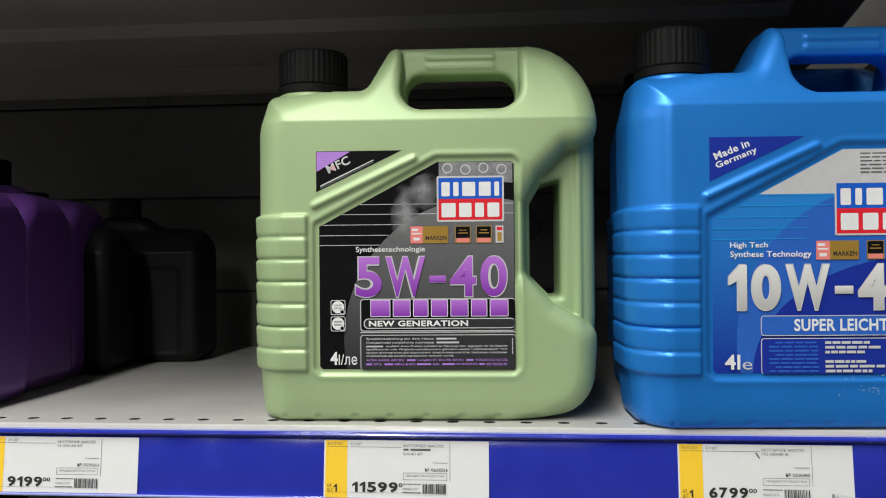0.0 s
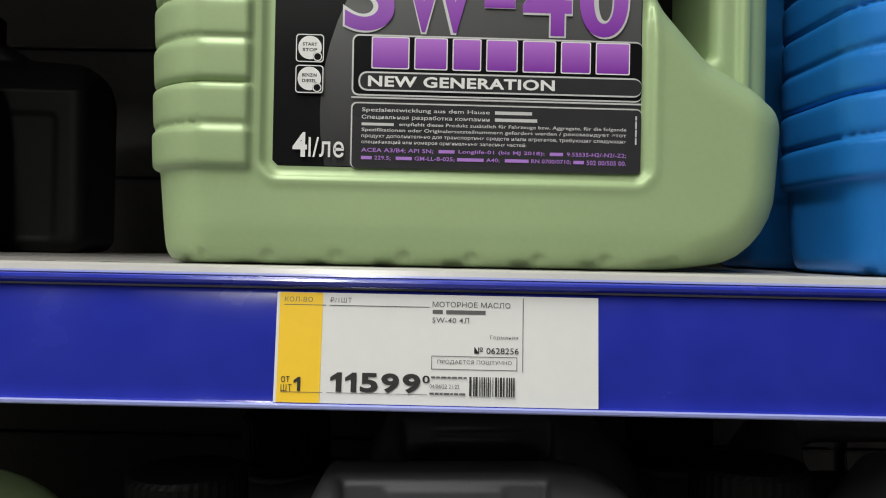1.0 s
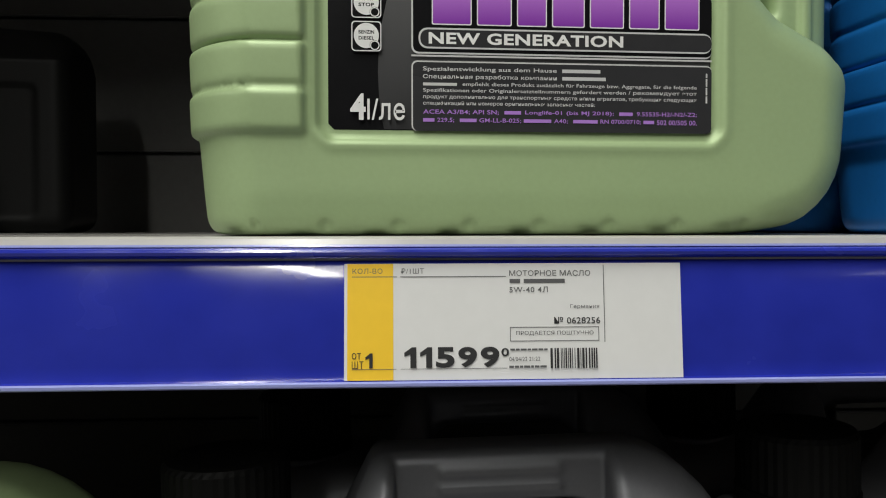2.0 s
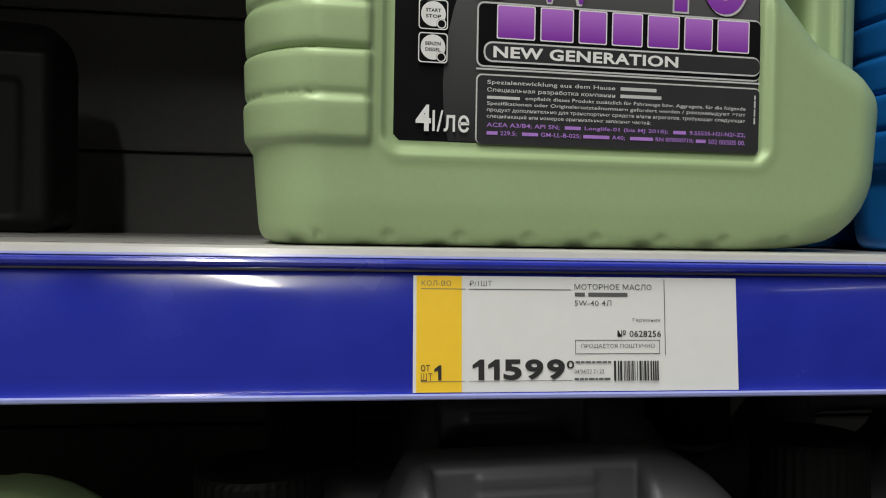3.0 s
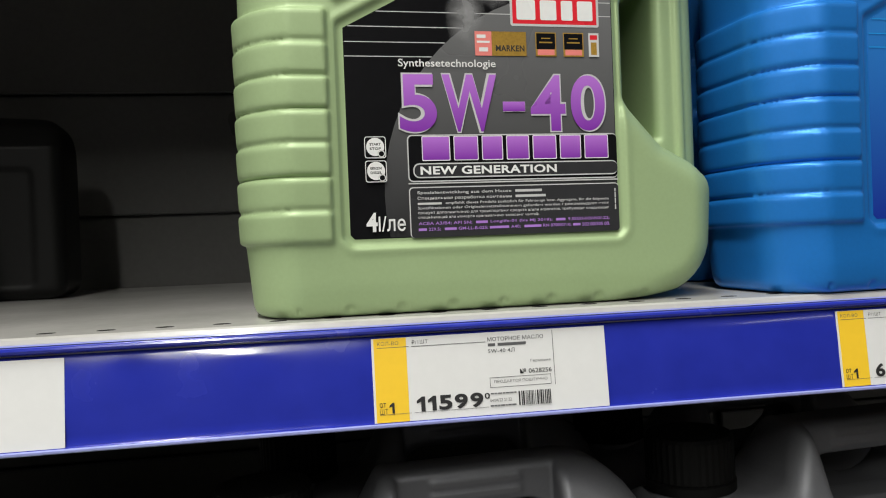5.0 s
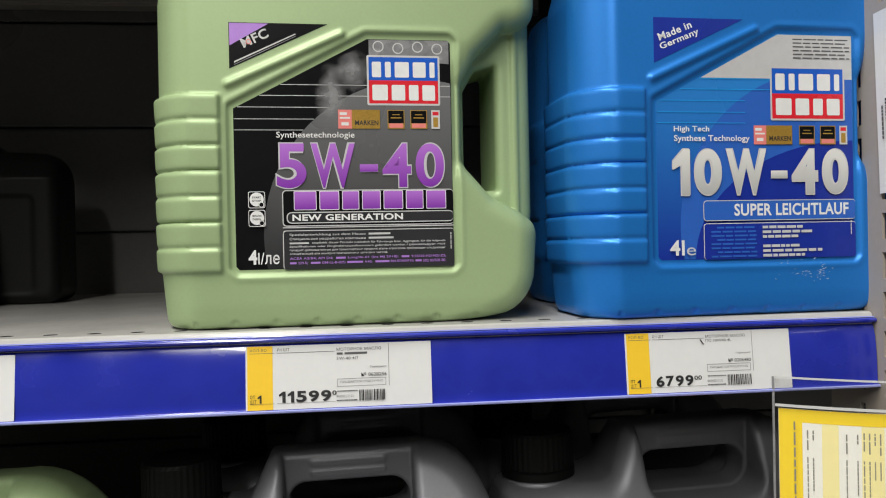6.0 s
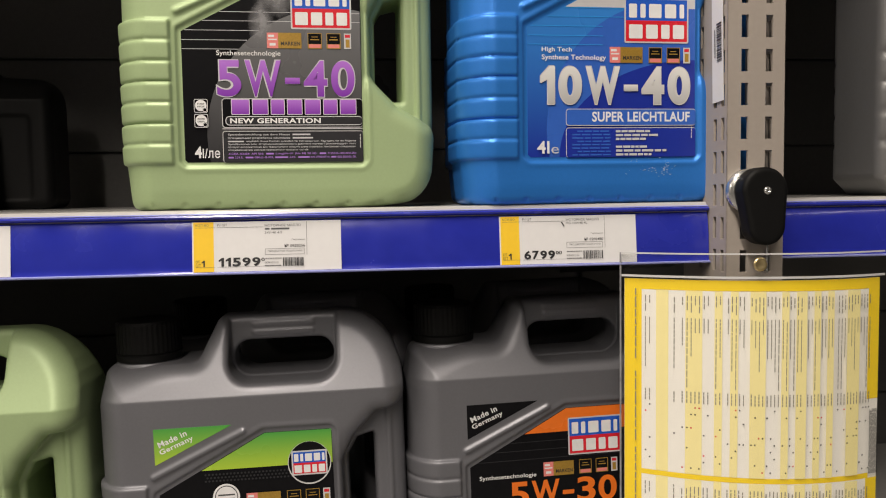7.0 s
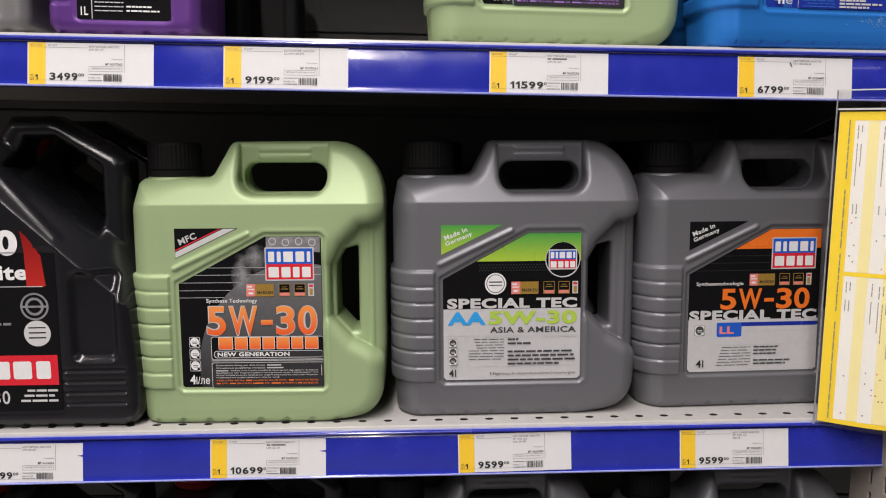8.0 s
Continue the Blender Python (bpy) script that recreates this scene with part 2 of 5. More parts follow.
def skin(name, dist, lo, hi, h):
    """The surface where dist is nought, as a smooth mesh of quads about h wide."""
    axes = [np.arange(a, b + h, h) for a, b in zip(lo, hi)]
    x, y, z = np.meshgrid(*axes, indexing="ij")
    v = dist(x, y, z)
    n = [len(a) - 1 for a in axes]
    cut = lambda o: v[o[0]:o[0] + n[0], o[1]:o[1] + n[1], o[2]:o[2] + n[2]]
    total, count = np.zeros((*n, 3)), np.zeros(n)
    corners = [(i, j, k) for i in (0, 1) for j in (0, 1) for k in (0, 1)]
    for a in corners:
        for ax in range(3):
            if a[ax]:
                continue
            b = tuple(1 if q == ax else a[q] for q in range(3))
            va, vb = cut(a), cut(b)
            cross = (va < 0) != (vb < 0)
            t = np.where(cross, va / np.where(cross, va - vb, 1), 0)
            for q in range(3):
                total[..., q] += np.where(cross, a[q] + (t if q == ax else 0), 0)
            count += cross
    live = count > 0
    index = np.full(n, -1)
    index[live] = np.arange(live.sum())
    cells = np.argwhere(live)
    p = np.array(lo) + h * (cells + total[live] / count[live][:, None])
    for _ in range(2):
        d = dist(*p.T)
        g = np.stack([(dist(*(p + e).T) - dist(*(p - e).T)) / 4e-4 for e in np.eye(3) * 2e-4], 1)
        move = g * (d / np.maximum((g * g).sum(1), 0.2))[:, None]
        p = p - np.clip(move, -h / 2, h / 2)
    quads = []
    for ax in range(3):
        u, w = (ax + 1) % 3, (ax + 2) % 3
        sl0 = [slice(1, -1)] * 3
        sl1 = [slice(1, -1)] * 3
        sl0[ax], sl1[ax] = slice(0, -1), slice(1, None)
        va, vb = v[tuple(sl0)] < 0, v[tuple(sl1)] < 0
        for flip in (False, True):
            at = np.argwhere((va & ~vb) if not flip else (~va & vb))
            at[:, u] += 1
            at[:, w] += 1
            eu, ew = np.eye(3, dtype=int)[u], np.eye(3, dtype=int)[w]
            four = [index[tuple((at - s).T)] for s in (eu + ew, ew, 0 * eu, eu)]
            q = np.stack(four, 1)
            quads.append(q[:, ::-1] if flip else q)
    quads = np.concatenate(quads)
    me = bpy.data.meshes.new(name)
    me.from_pydata(p.tolist(), [], quads.tolist())
    me.polygons.foreach_set("use_smooth", np.ones(len(me.polygons), bool))
    me.update()
    return me


# ---- the oil jug: its shape, in metres about the middle of its base ----
JUG_D = 0.0485
LAB_X, LAB_Z, LAB_W, LAB_H = -0.074, 0.036, 0.136, 0.143
LABEL_OUT = [(0, 0.002), (0.002, 0), (0.134, 0), (0.136, 0.002), (0.136, 0.141), (0.134, 0.143), (0.083, 0.143), (0, 0.099)]


def arc(cx, cz, rx, rz, a0, a1, n=8):
    return [(cx + rx * math.cos(math.radians(a0 + (a1 - a0) * i / n)), cz + rz * math.sin(math.radians(a0 + (a1 - a0) * i / n))) for i in range(n + 1)]


JUG_OUT = [(-0.1180, -0.03), (0.03, -0.03), (0.068, -0.006), *arc(0.0850, 0.033, 0.034, 0.033, -78, 0, 7), (0.1215, 0.070), *arc(0.0735, 0.210, 0.048, 0.057, 0, 90),
           *arc(-0.021, 0.259, 0.008, 0.008, 90, 155, 4), *arc(-0.049, 0.243, 0.010, 0.010, -25, -90, 4),
           *arc(-0.109, 0.222, 0.010, 0.011, 90, 150, 4), (-0.1220, 0.203), (-0.1225, 0.036), (-0.1197, 0.004)]
SIDE_POCKET = [(0.073, 0.150), (0.082, 0.168), (0.100, 0.186), (0.15, 0.192), (0.15, 0.066), (0.114, 0.070), (0.092, 0.082), (0.073, 0.104)]
SIDE_HOLE = [(0.0755, 0.150), (0.083, 0.163), (0.094, 0.166), (0.094, 0.086), (0.089, 0.086), (0.0755, 0.100)]
LABEL_POLY = [(LAB_X + a, LAB_Z + b) for a, b in LABEL_OUT]


def jug_dist(x, y, z):
    ay = np.abs(y)
    r = 0.012 + 0.019 * step(-0.060, -0.122, x) + 0.006 * step(0.06, 0.119, x)
    half = JUG_D - np.maximum(z - 0.209, 0) * 0.46 - 0.0015 * step(0.016, -0.002, z)
    lab = poly_dist(x, z, LABEL_POLY)
    half = half - 0.0016 * step(0.0045, 0.0025, lab) + 0.0005 * step(0.0030, 0.0, np.abs(lab - 0.0055))
    half = half + 0.0020 * step(0.0032, 0.0008, capsule_dist(x, z, -0.077, 0.1495, -0.007, 0.1815))
    half = half - 0.0015 * step(0.0036, 0.001, np.hypot(np.mod(x + 0.0125, 0.025) - 0.0125, (z - 0.0035) * 1.3)) * (x > -0.1) * (x < 0.085)
    f = np.mod((z - 0.0345) / 0.0156, 1.0)
    ribs = (z > 0.0345) & (z < 0.0345 + 7 * 0.0156)
    rise = np.where(ribs, 0.0034 * (1 - np.abs(2 * f - 1.0) ** 11) * (0.80 + 0.20 * f), 0) * step(-0.0805, -0.0835, x)
    a, b = poly_dist(x, z, JUG_OUT) + r, ay - half + r
    d = np.minimum(np.maximum(a, b), 0) + np.hypot(np.maximum(a, 0), np.maximum(b, 0)) - r - rise
    d = smax(d, -z, 0.007)
    top = np.maximum(box_dist(x, z, -0.0175, 0.0675, 0.2172, 0.30, 0.017), 0.014 + 0.0012 * step(0.0018, 0.0006, box_dist(np.abs(x - 0.025), np.abs(z - 0.2560), -0.03, 0.024, 0.0022, 0.0044, 0.001)) - ay)
    d = smax(d, -top, 0.006)
    d = smax(d, -box_dist(x, z, -0.0155, 0.0655, 0.2182, 0.2465, 0.013), 0.004)
    d = smax(d, -np.maximum(poly_dist(x, z, SIDE_POCKET) - 0.003, 0.028 + 0.0016 * step(0.0035, 0.001, np.abs(x - 0.1085)) - ay), 0.014)
    return smax(d, -(poly_dist(x, z, SIDE_HOLE) - 0.0015), 0.006)


JUG_FINE = skin("jug_body", jug_dist, (-0.1307, -0.0647, -0.0063), (0.130, 0.066, 0.2745), 0.0015)
JUG_COARSE = skin("jug_body_plain", jug_dist, (-0.1307, -0.0647, -0.0063), (0.130, 0.066, 0.2745), 0.0036)
CAP = lathe([(0.0215, 0.0, 0), (0.0245, 0.0005, 0), (0.0245, 0.005, 0), (0.0232, 0.0056, 0), (0.0240, 0.0066, 1), (0.0240, 0.0265, 1), (0.0225, 0.0285, 0), (0.0190, 0.0290, 0)], 80, 0.0004)
CAP_MESH = bpy.data.meshes.new("cap")
CAP.to_mesh(CAP_MESH)
CAP.free()
COLLAR = lathe([(0.027, -0.008, 0), (0.0262, 0.0, 0), (0.0245, 0.0022, 0), (0.02, 0.0024, 0)], 40)
COLLAR_MESH = bpy.data.meshes.new("neck_collar")
COLLAR.to_mesh(COLLAR_MESH)
COLLAR.free()


def own(me, mat):
    """The same mesh with another material."""
    m = me.copy()
    m.materials.clear()
    m.materials.append(mat)
    return m


# ---- print: flat shapes and lettering laid on a surface ----
def text_mesh(body, bold):
    """Lettering with the built-in font, as points and faces: height of capitals about 0.7."""
    key = (body, bold)
    if key not in TEXTS:
        cu = bpy.data.curves.new("lettering", "FONT")
        cu.body, cu.offset, cu.resolution_u = body, bold, 8 if len(body) < 3 else 3
        cu.space_character = 1.0 + 2.0 * max(0, bold) if len(body) > 8 else 1.07
        ob = new("lettering", cu)
        bpy.context.view_layer.update()
        me = ob.to_mesh()
        TEXTS[key] = ([tuple(v.co) for v in me.vertices], [tuple(p.vertices) for p in me.polygons])
        ob.to_mesh_clear()
        bpy.data.objects.remove(ob)
        bpy.data.curves.remove(cu)
    return TEXTS[key]


TEXTS = {}


class Print:
    """Lays flat shapes of ink on a surface that place(u, v, h) lays out; h is the height off it.
    Large shapes and lines of lettering are parts of their own; what is tiny is joined by ink."""

    def __init__(self, place, rise=0.000012):
        self.place, self.fine, self.large, self.h, self.rise = place, {}, [], 0.00012, rise

    def faces(self, mat, pts, faces, name="print"):
        self.h += self.rise
        size = max(max(a) - min(a) for a in zip(*pts))
        vs = [self.place(u, v, self.h) for u, v in pts]
        if size > 0.005 and name != "bar":
            self.large.append((name, mat, vs, faces))
            return
        all_vs, all_fs = self.fine.setdefault(mat, ([], []))
        o = len(all_vs)
        all_vs += vs
        all_fs += [tuple(o + i for i in f) for f in faces]

    def poly(self, mat, pts, name="print"):
        self.faces(mat, pts, [tuple(range(len(pts)))], name)

    def rect(self, mat, u0, v0, u1, v1, r=0.0, name="print"):
        if r:
            pts = [*arc(u1 - r, v0 + r, r, r, -90, 0, 4), *arc(u1 - r, v1 - r, r, r, 0, 90, 4), *arc(u0 + r, v1 - r, r, r, 90, 180, 4), *arc(u0 + r, v0 + r, r, r, 180, 270, 4)]
            self.poly(mat, pts, name)
        else:
            self.poly(mat, [(u0, v0), (u1, v0), (u1, v1), (u0, v1)], name)

    def border(self, mat, u0, v0, u1, v1, w):
        for q in ((u0, v0, u1, v0 + w), (u0, v1 - w, u1, v1), (u0, v0, u0 + w, v1), (u1 - w, v0, u1, v1)):
            self.rect(mat, *q)

    def disc(self, mat, u, v, r, r2=0.0):
        n = 28
        if r2:
            pts = arc(u, v, r, r, 0, 360, n) + arc(u, v, r2, r2, 0, 360, n)
            self.faces(mat, pts, [(i, i + 1, n + 2 + i, n + 1 + i) for i in range(n)])
        else:
            self.poly(mat, arc(u, v, r, r, 0, 360 - 360 / n, n - 1))

    def text(self, mat, body, u0, v0, u1, v1, bold=0.0, lean=0.0, turn=0.0, name="lettering"):
        """Lettering fitted into the box u0..u1, v0..v1 (or turned about its lower left corner)."""
        vs, fs = text_mesh(body, bold)
        if not vs:
            return
        lo, hi = np.min(vs, 0), np.max(vs, 0)
        k, q = (u1 - u0) / max(hi[0] - lo[0], 1e-6), (v1 - v0) / max(hi[1] - lo[1], 1e-6)
        c, s = math.cos(math.radians(turn)), math.sin(math.radians(turn))
        pts = []
        for x, y, _ in vs:
            a, b = (x - lo[0]) * k, (y - lo[1]) * q
            a += lean * b
            pts.append((u0 + a * c - b * s, v0 + a * s + b * c))
        self.faces(mat, pts, fs, name)

    def figures(self, mat, body, u0, v0, u1, v1, bold=0.0, narrow=0.64, gap=0.20, name="lettering"):
        """Figures side by side in one box, all of one width but for a narrower 1 with its flag."""
        wide = {"1": narrow, "W": 1.5, "-": 0.62}
        unit = (u1 - u0) / (sum(wide.get(c, 1.0) for c in body) + gap * (len(body) - 1))
        at, h = u0, v1 - v0
        for c in body:
            w = wide.get(c, 1.0) * unit
            if c == "-":
                self.rect(mat, at, v0 + h * 0.355, at + w, v0 + h * 0.525, name=name)
            elif c == "1":
                e = w * (0.46 + bold)
                self.poly(mat, [(at + w - e, v0), (at + w, v0), (at + w, v1), (at + w - e * 0.75, v1), (at, v0 + h * 0.74), (at, v0 + h * 0.55), (at + w - e, v0 + h * 0.66)], name)
            else:
                self.text(mat, c, at, v0, at + w, v1, bold, name=name)
            at += w + gap * unit

    def bars(self, mat, u0, v, u1, h, seed, words=6, turn=False):
        """A line of writing too small to read: a row of plain bars."""
        rng = random.Random(seed)
        at = u0
        mean = (u1 - u0) / words
        while at < u1 - mean * 0.25:
            w = min(mean * rng.uniform(0.5, 1.2), u1 - at)
            if turn:
                self.rect(mat, v, at, v + h, at + w, name="bar")
            else:
                self.rect(mat, at, v, at + w, v + h, name="bar")
            at += w + mean * 0.14

    def finish(self, parent):
        for name, mat, vs, fs in self.large:
            me = bpy.data.meshes.new(name)
            me.from_pydata(vs, [], fs)
            piece(name, me, mat, parent)
        for mat, (vs, fs) in self.fine.items():
            me = bpy.data.meshes.new("fine_print")
            me.from_pydata(vs, [], fs)
            tagged(piece("fine_print", me, mat, parent), kind="stuff")


def clip_right(pts, f):
    """The part of a polygon where f(u, v) >= 0 (f linear)."""
    out = []
    for a, b in zip(pts, pts[1:] + pts[:1]):
        fa, fb = f(*a), f(*b)
        if fa >= 0:
            out.append(a)
        if (fa >= 0) != (fb >= 0):
            t = fa / (fa - fb)
            out.append((a[0] + t * (b[0] - a[0]), a[1] + t * (b[1] - a[1])))
    return out


def in_label(pts):
    for f in (lambda u, v: u - 0.0003, lambda u, v: 0.1357 - u, lambda u, v: v - 0.0003, lambda u, v: 0.1427 - v, lambda u, v: 0.0985 + u * 0.53 - v):
        pts = clip_right(pts, f)
        if not pts:
            break
    return pts


def logo(p, u, v, w, h):
    """The maker's mark as plain shapes: blue over red in a silver border, with white blocks."""
    e = 0.0012
    p.rect(LABSILVER, u, v, u + w, v + h, 0.0012)
    p.rect(LOGORED, u + e, v + e, u + w - e, v + h / 2)
    p.rect(LOGOBLUE, u + e, v + h / 2, u + w - e, v + h - e)
    for n, base, widths in ((5, v + h * 0.56, (0.7, 0.45, 1.1, 1.0, 0.4)), (4, v + h * 0.10, (1.2, 1.05, 0.75, 1.0))):
        inner, at = w * 0.86, u + w * 0.07
        unit = inner / (sum(widths) + 0.30 * (n - 1))
        for k in widths:
            p.rect(LABWHITE, at, base, at + k * unit, base + h * 0.31, unit * 0.10)
            at += (k + 0.30) * unit


def awards(p, u, v, s=1.0):
    """A row of small test seals."""
    p.rect(PINK, u, v, u + 0.0085 * s, v + 0.0118 * s)
    p.rect(LABWHITE, u + 0.001 * s, v + 0.0062 * s, u + 0.0075 * s, v + 0.0072 * s)
    p.rect(LABWHITE, u + 0.001 * s, v + 0.0085 * s, u + 0.0055 * s, v + 0.0102 * s)
    p.rect(LABWHITE, u + 0.002 * s, v + 0.002 * s, u + 0.0065 * s, v + 0.004 * s)
    p.rect(GOLD, u + 0.0085 * s, v, u + 0.0262 * s, v + 0.0118 * s)
    p.text(INK, "MARKEN", u + 0.0105 * s, v + 0.0022 * s, u + 0.0252 * s, v + 0.0052 * s, 0.03)
    for du in (0.031, 0.0455):
        p.rect(GOLD, u + du * s, v, u + (du + 0.0108) * s, v + 0.0118 * s)
        p.rect(LABBLACK, u + (du + 0.0005) * s, v + 0.0035 * s, u + (du + 0.0103) * s, v + 0.0113 * s)
        p.rect(GOLD, u + (du + 0.002) * s, v + 0.0065 * s, u + (du + 0.0088) * s, v + 0.0072 * s)
        p.rect(GOLD, u + (du + 0.003) * s, v + 0.0086 * s, u + (du + 0.0078) * s, v + 0.0091 * s)
        p.rect(PINK, u + (du + 0.001) * s, v + 0.0006 * s, u + (du + 0.0098) * s, v + 0.0033 * s)
    p.rect(LABPALE, u + 0.059 * s, v, u + 0.0645 * s, v + 0.0118 * s)
    p.rect(LOGORED, u + 0.0598 * s, v + 0.0085 * s, u + 0.0637 * s, v + 0.0108 * s)
    p.rect(GOLD, u + 0.0602 * s, v + 0.001 * s, u + 0.0633 * s, v + 0.0072 * s)


def icon(p, u, v, s, ink=LABWHITE, ground=LABBLACK, words=()):
    p.rect(ink, u, v, u + s, v + s, s * 0.12)
    p.rect(ground, u + s * 0.035, v + s * 0.035, u + s * 0.965, v + s * 0.965, s * 0.1)
    p.disc(ink, u + s * 0.5, v + s * 0.52, s * 0.42)
    if words:
        for i, w in enumerate(words):
            p.text(ground, w, u + s * 0.24, v + s * (0.58 - 0.2 * i), u + s * 0.76, v + s * (0.70 - 0.2 * i), 0.03)
    else:
        p.rect(ground, u + s * 0.25, v + s * 0.5, u + s * 0.75, v + s * 0.56)
        p.rect(ground, u + s * 0.3, v + s * 0.36, u + s * 0.7, v + s * 0.42)
    p.disc(ground, u + s * 0.78, v + s * 0.2, s * 0.17)
    p.disc(ink, u + s * 0.78, v + s * 0.2, s * 0.16, s * 0.125)


def blocks(p, ink, edge, u0, v0, u1, v1, widths):
    """A product name as a row of plain outlined blocks."""
    unit = (u1 - u0) / (sum(widths) + 0.24 * (len(widths) - 1))
    at = u0
    for k in widths:
        p.rect(edge, at - 0.0004, v0 - 0.0004, at + k * unit + 0.0004, v1 + 0.0004, 0.0006)
        p.rect(ink, at, v0, at + k * unit, v1, 0.0005, "name_block")
        at += (k + 0.24) * unit


def big(p, ink, edge, body, u0, v0, u1, v1, bold=0.022):
    """The grade in large outlined figures."""
    e = 0.0007
    if edge:
        p.figures(edge, body, u0 - e, v0 - e, u1 + e, v1 + e, bold + 0.025, 0.62, 0.16, "grade_lettering")
    p.figures(ink, body, u0, v0, u1, v1, bold, 0.62, 0.16, "grade_lettering")


def small_print(p, lines, ink, u0, v0, h, pitch, width):
    for i, (body, share) in enumerate(lines):
        p.text(ink, body, u0, v0 - i * pitch, u0 + width * share, v0 - i * pitch + h, 0.012)


def art_moly(p, grade, ink, text_ink, cyr, icons):
    """Black label with a graphite disc, fine white lines and a large outlined grade."""
    p.poly(LABDISC, in_label(arc(0.115, 0.020, 0.098, 0.098, 0, 360, 72)[:-1]))
    for v in (0.1138, 0.107, 0.0998, 0.0925, 0.0857):
        left = max(0.0004, (v - 0.0985) / 0.53)
        p.rect(LABSILVER, left, v, 0.115 - math.sqrt(max(0, 0.098**2 - (v - 0.02) ** 2)) if v < 0.1 else 0.1355, v + 0.0004)
    p.poly(LABSMOKE, in_label([(0.084, 0.132), (0.135, 0.128), (0.135, 0.143), (0.084, 0.143)]))
    for i in range(4):
        p.disc(LABPALE, 0.090 + i * 0.0125, 0.1385 - 0.001 * (i % 2), 0.0035)
        p.disc(LABSMOKE, 0.090 + i * 0.0125, 0.1385 - 0.001 * (i % 2), 0.0028)
    p.poly(LABHAZE, [(0.046, 0.078), (0.074, 0.078), (0.074, 0.1365), (0.046, 0.1215)])
    p.poly(LABHAZE, in_label([(0.058, 0.104), (0.090, 0.104), (0.090, 0.1425), (0.058, 0.1285)]))
    logo(p, 0.0825, 0.1015, 0.0465, 0.0315)
    awards(p, 0.0640, 0.0868)
    p.text(LABWHITE, "Synthesetechnologie" if cyr else "Synthese Technology", 0.0257, 0.0800, 0.0740, 0.0848, 0.01)
    big(p, ink, LABSILVER, grade, 0.0255, 0.0500, 0.1305, 0.0775)
    p.rect(LABSILVER, 0.0285, 0.0262, 0.136, 0.0487, 0.0024)
    p.rect(LABBLACK, 0.0291, 0.0268, 0.136, 0.0481, 0.002)
    blocks(p, ink, LABWHITE, 0.0360, 0.0366, 0.1310, 0.0476, (1.2, 1.05, 0.9, 1.0, 1.06, 0.95, 1.1))
    p.rect(LABSILVER, 0.0310, 0.0280, 0.136, 0.0351, 0.003)
    p.rect(LABGREY, 0.0316, 0.0286, 0.136, 0.0345, 0.0026)
    p.text(LABWHITE, "NEW GENERATION", 0.0345, 0.0296, 0.1035, 0.0336, 0.03)
    p.rect(LABPALE, 0.0285, 0.0252, 0.136, 0.0258)
    p.rect(LABPALE, 0.0285, -0.0003, 0.136, 0.0238, 0.002)
    p.rect(LABGREY, 0.0290, -0.0003, 0.136, 0.0233, 0.0017)
    w = 0.098
    p.text(LABSILVER, "Spezialentwicklung aus dem Hause", 0.0325, 0.0200, 0.0325 + w * 0.48, 0.0218, 0.01)
    p.rect(LABSILVER, 0.0325 + w * 0.50, 0.0204, 0.0325 + w * 0.64, 0.0216)
    p.text(LABSILVER, "Специальная разработка компании", 0.0325, 0.0174, 0.0325 + w * 0.48, 0.0192, 0.01)
    p.rect(LABSILVER, 0.0325 + w * 0.50, 0.0178, 0.0325 + w * 0.66, 0.0190)
    p.rect(LABPALE, 0.0325, 0.0153, 0.0325 + w * 0.12, 0.0163)
    small_print(p, [("empfiehlt dieses Produkt zusätzlich für Fahrzeuge bzw. Aggregate, für die folgende", 0.86)], LABSILVER, 0.0325 + w * 0.14, 0.0150, 0.0016, 0.0022, w)
    small_print(p, [("Spezifikationen oder Originalersatzteilnummern gefordert werden / рекомендует этот", 1.0),
                    ("продукт дополнительно для транспортных средств и/или агрегатов, требующих следующих", 1.0),
                    ("спецификаций или номеров оригинальных запасных частей:", 0.62)], LABSILVER, 0.0325, 0.0128, 0.0016, 0.0022, w)
    p.text(text_ink, "ACEA A3/B4; API SN;", 0.0325, 0.0054, 0.0325 + w * 0.27, 0.0071, 0.012)
    p.rect(text_ink, 0.0325 + w * 0.29, 0.0057, 0.0325 + w * 0.35, 0.0069)
    p.text(text_ink, "Longlife-01 (bis MJ 2018);", 0.0325 + w * 0.365, 0.0054, 0.0325 + w * 0.69, 0.0071, 0.012)
    p.rect(text_ink, 0.0325 + w * 0.71, 0.0057, 0.0325 + w * 0.76, 0.0069)
    p.text(text_ink, "9.55535-H2/-N2/-Z2;", 0.0325 + w * 0.775, 0.0054, 0.0325 + w * 1.0, 0.0071, 0.012)
    p.text(text_ink, "229.5;", 0.0325 + w * 0.05, 0.0026, 0.0325 + w * 0.11, 0.0043, 0.012)
    for a, b in ((0.0, 0.04), (0.13, 0.19), (0.36, 0.46), (0.54, 0.63), (0.80, 0.84)):
        p.rect(text_ink, 0.0325 + w * a, 0.0029, 0.0325 + w * b, 0.0041)
    p.text(text_ink, "GM-LL-B-025;", 0.0325 + w * 0.20, 0.0026, 0.0325 + w * 0.35, 0.0043, 0.012)
    p.text(text_ink, "A40;", 0.0325 + w * 0.47, 0.0026, 0.0325 + w * 0.52, 0.0043, 0.012)
    p.text(text_ink, "RN 0700/0710;", 0.0325 + w * 0.64, 0.0026, 0.0325 + w * 0.79, 0.0043, 0.012)
    p.text(text_ink, "502 00/505 00.", 0.0325 + w * 0.85, 0.0026, 0.0325 + w * 1.0, 0.0043, 0.012)
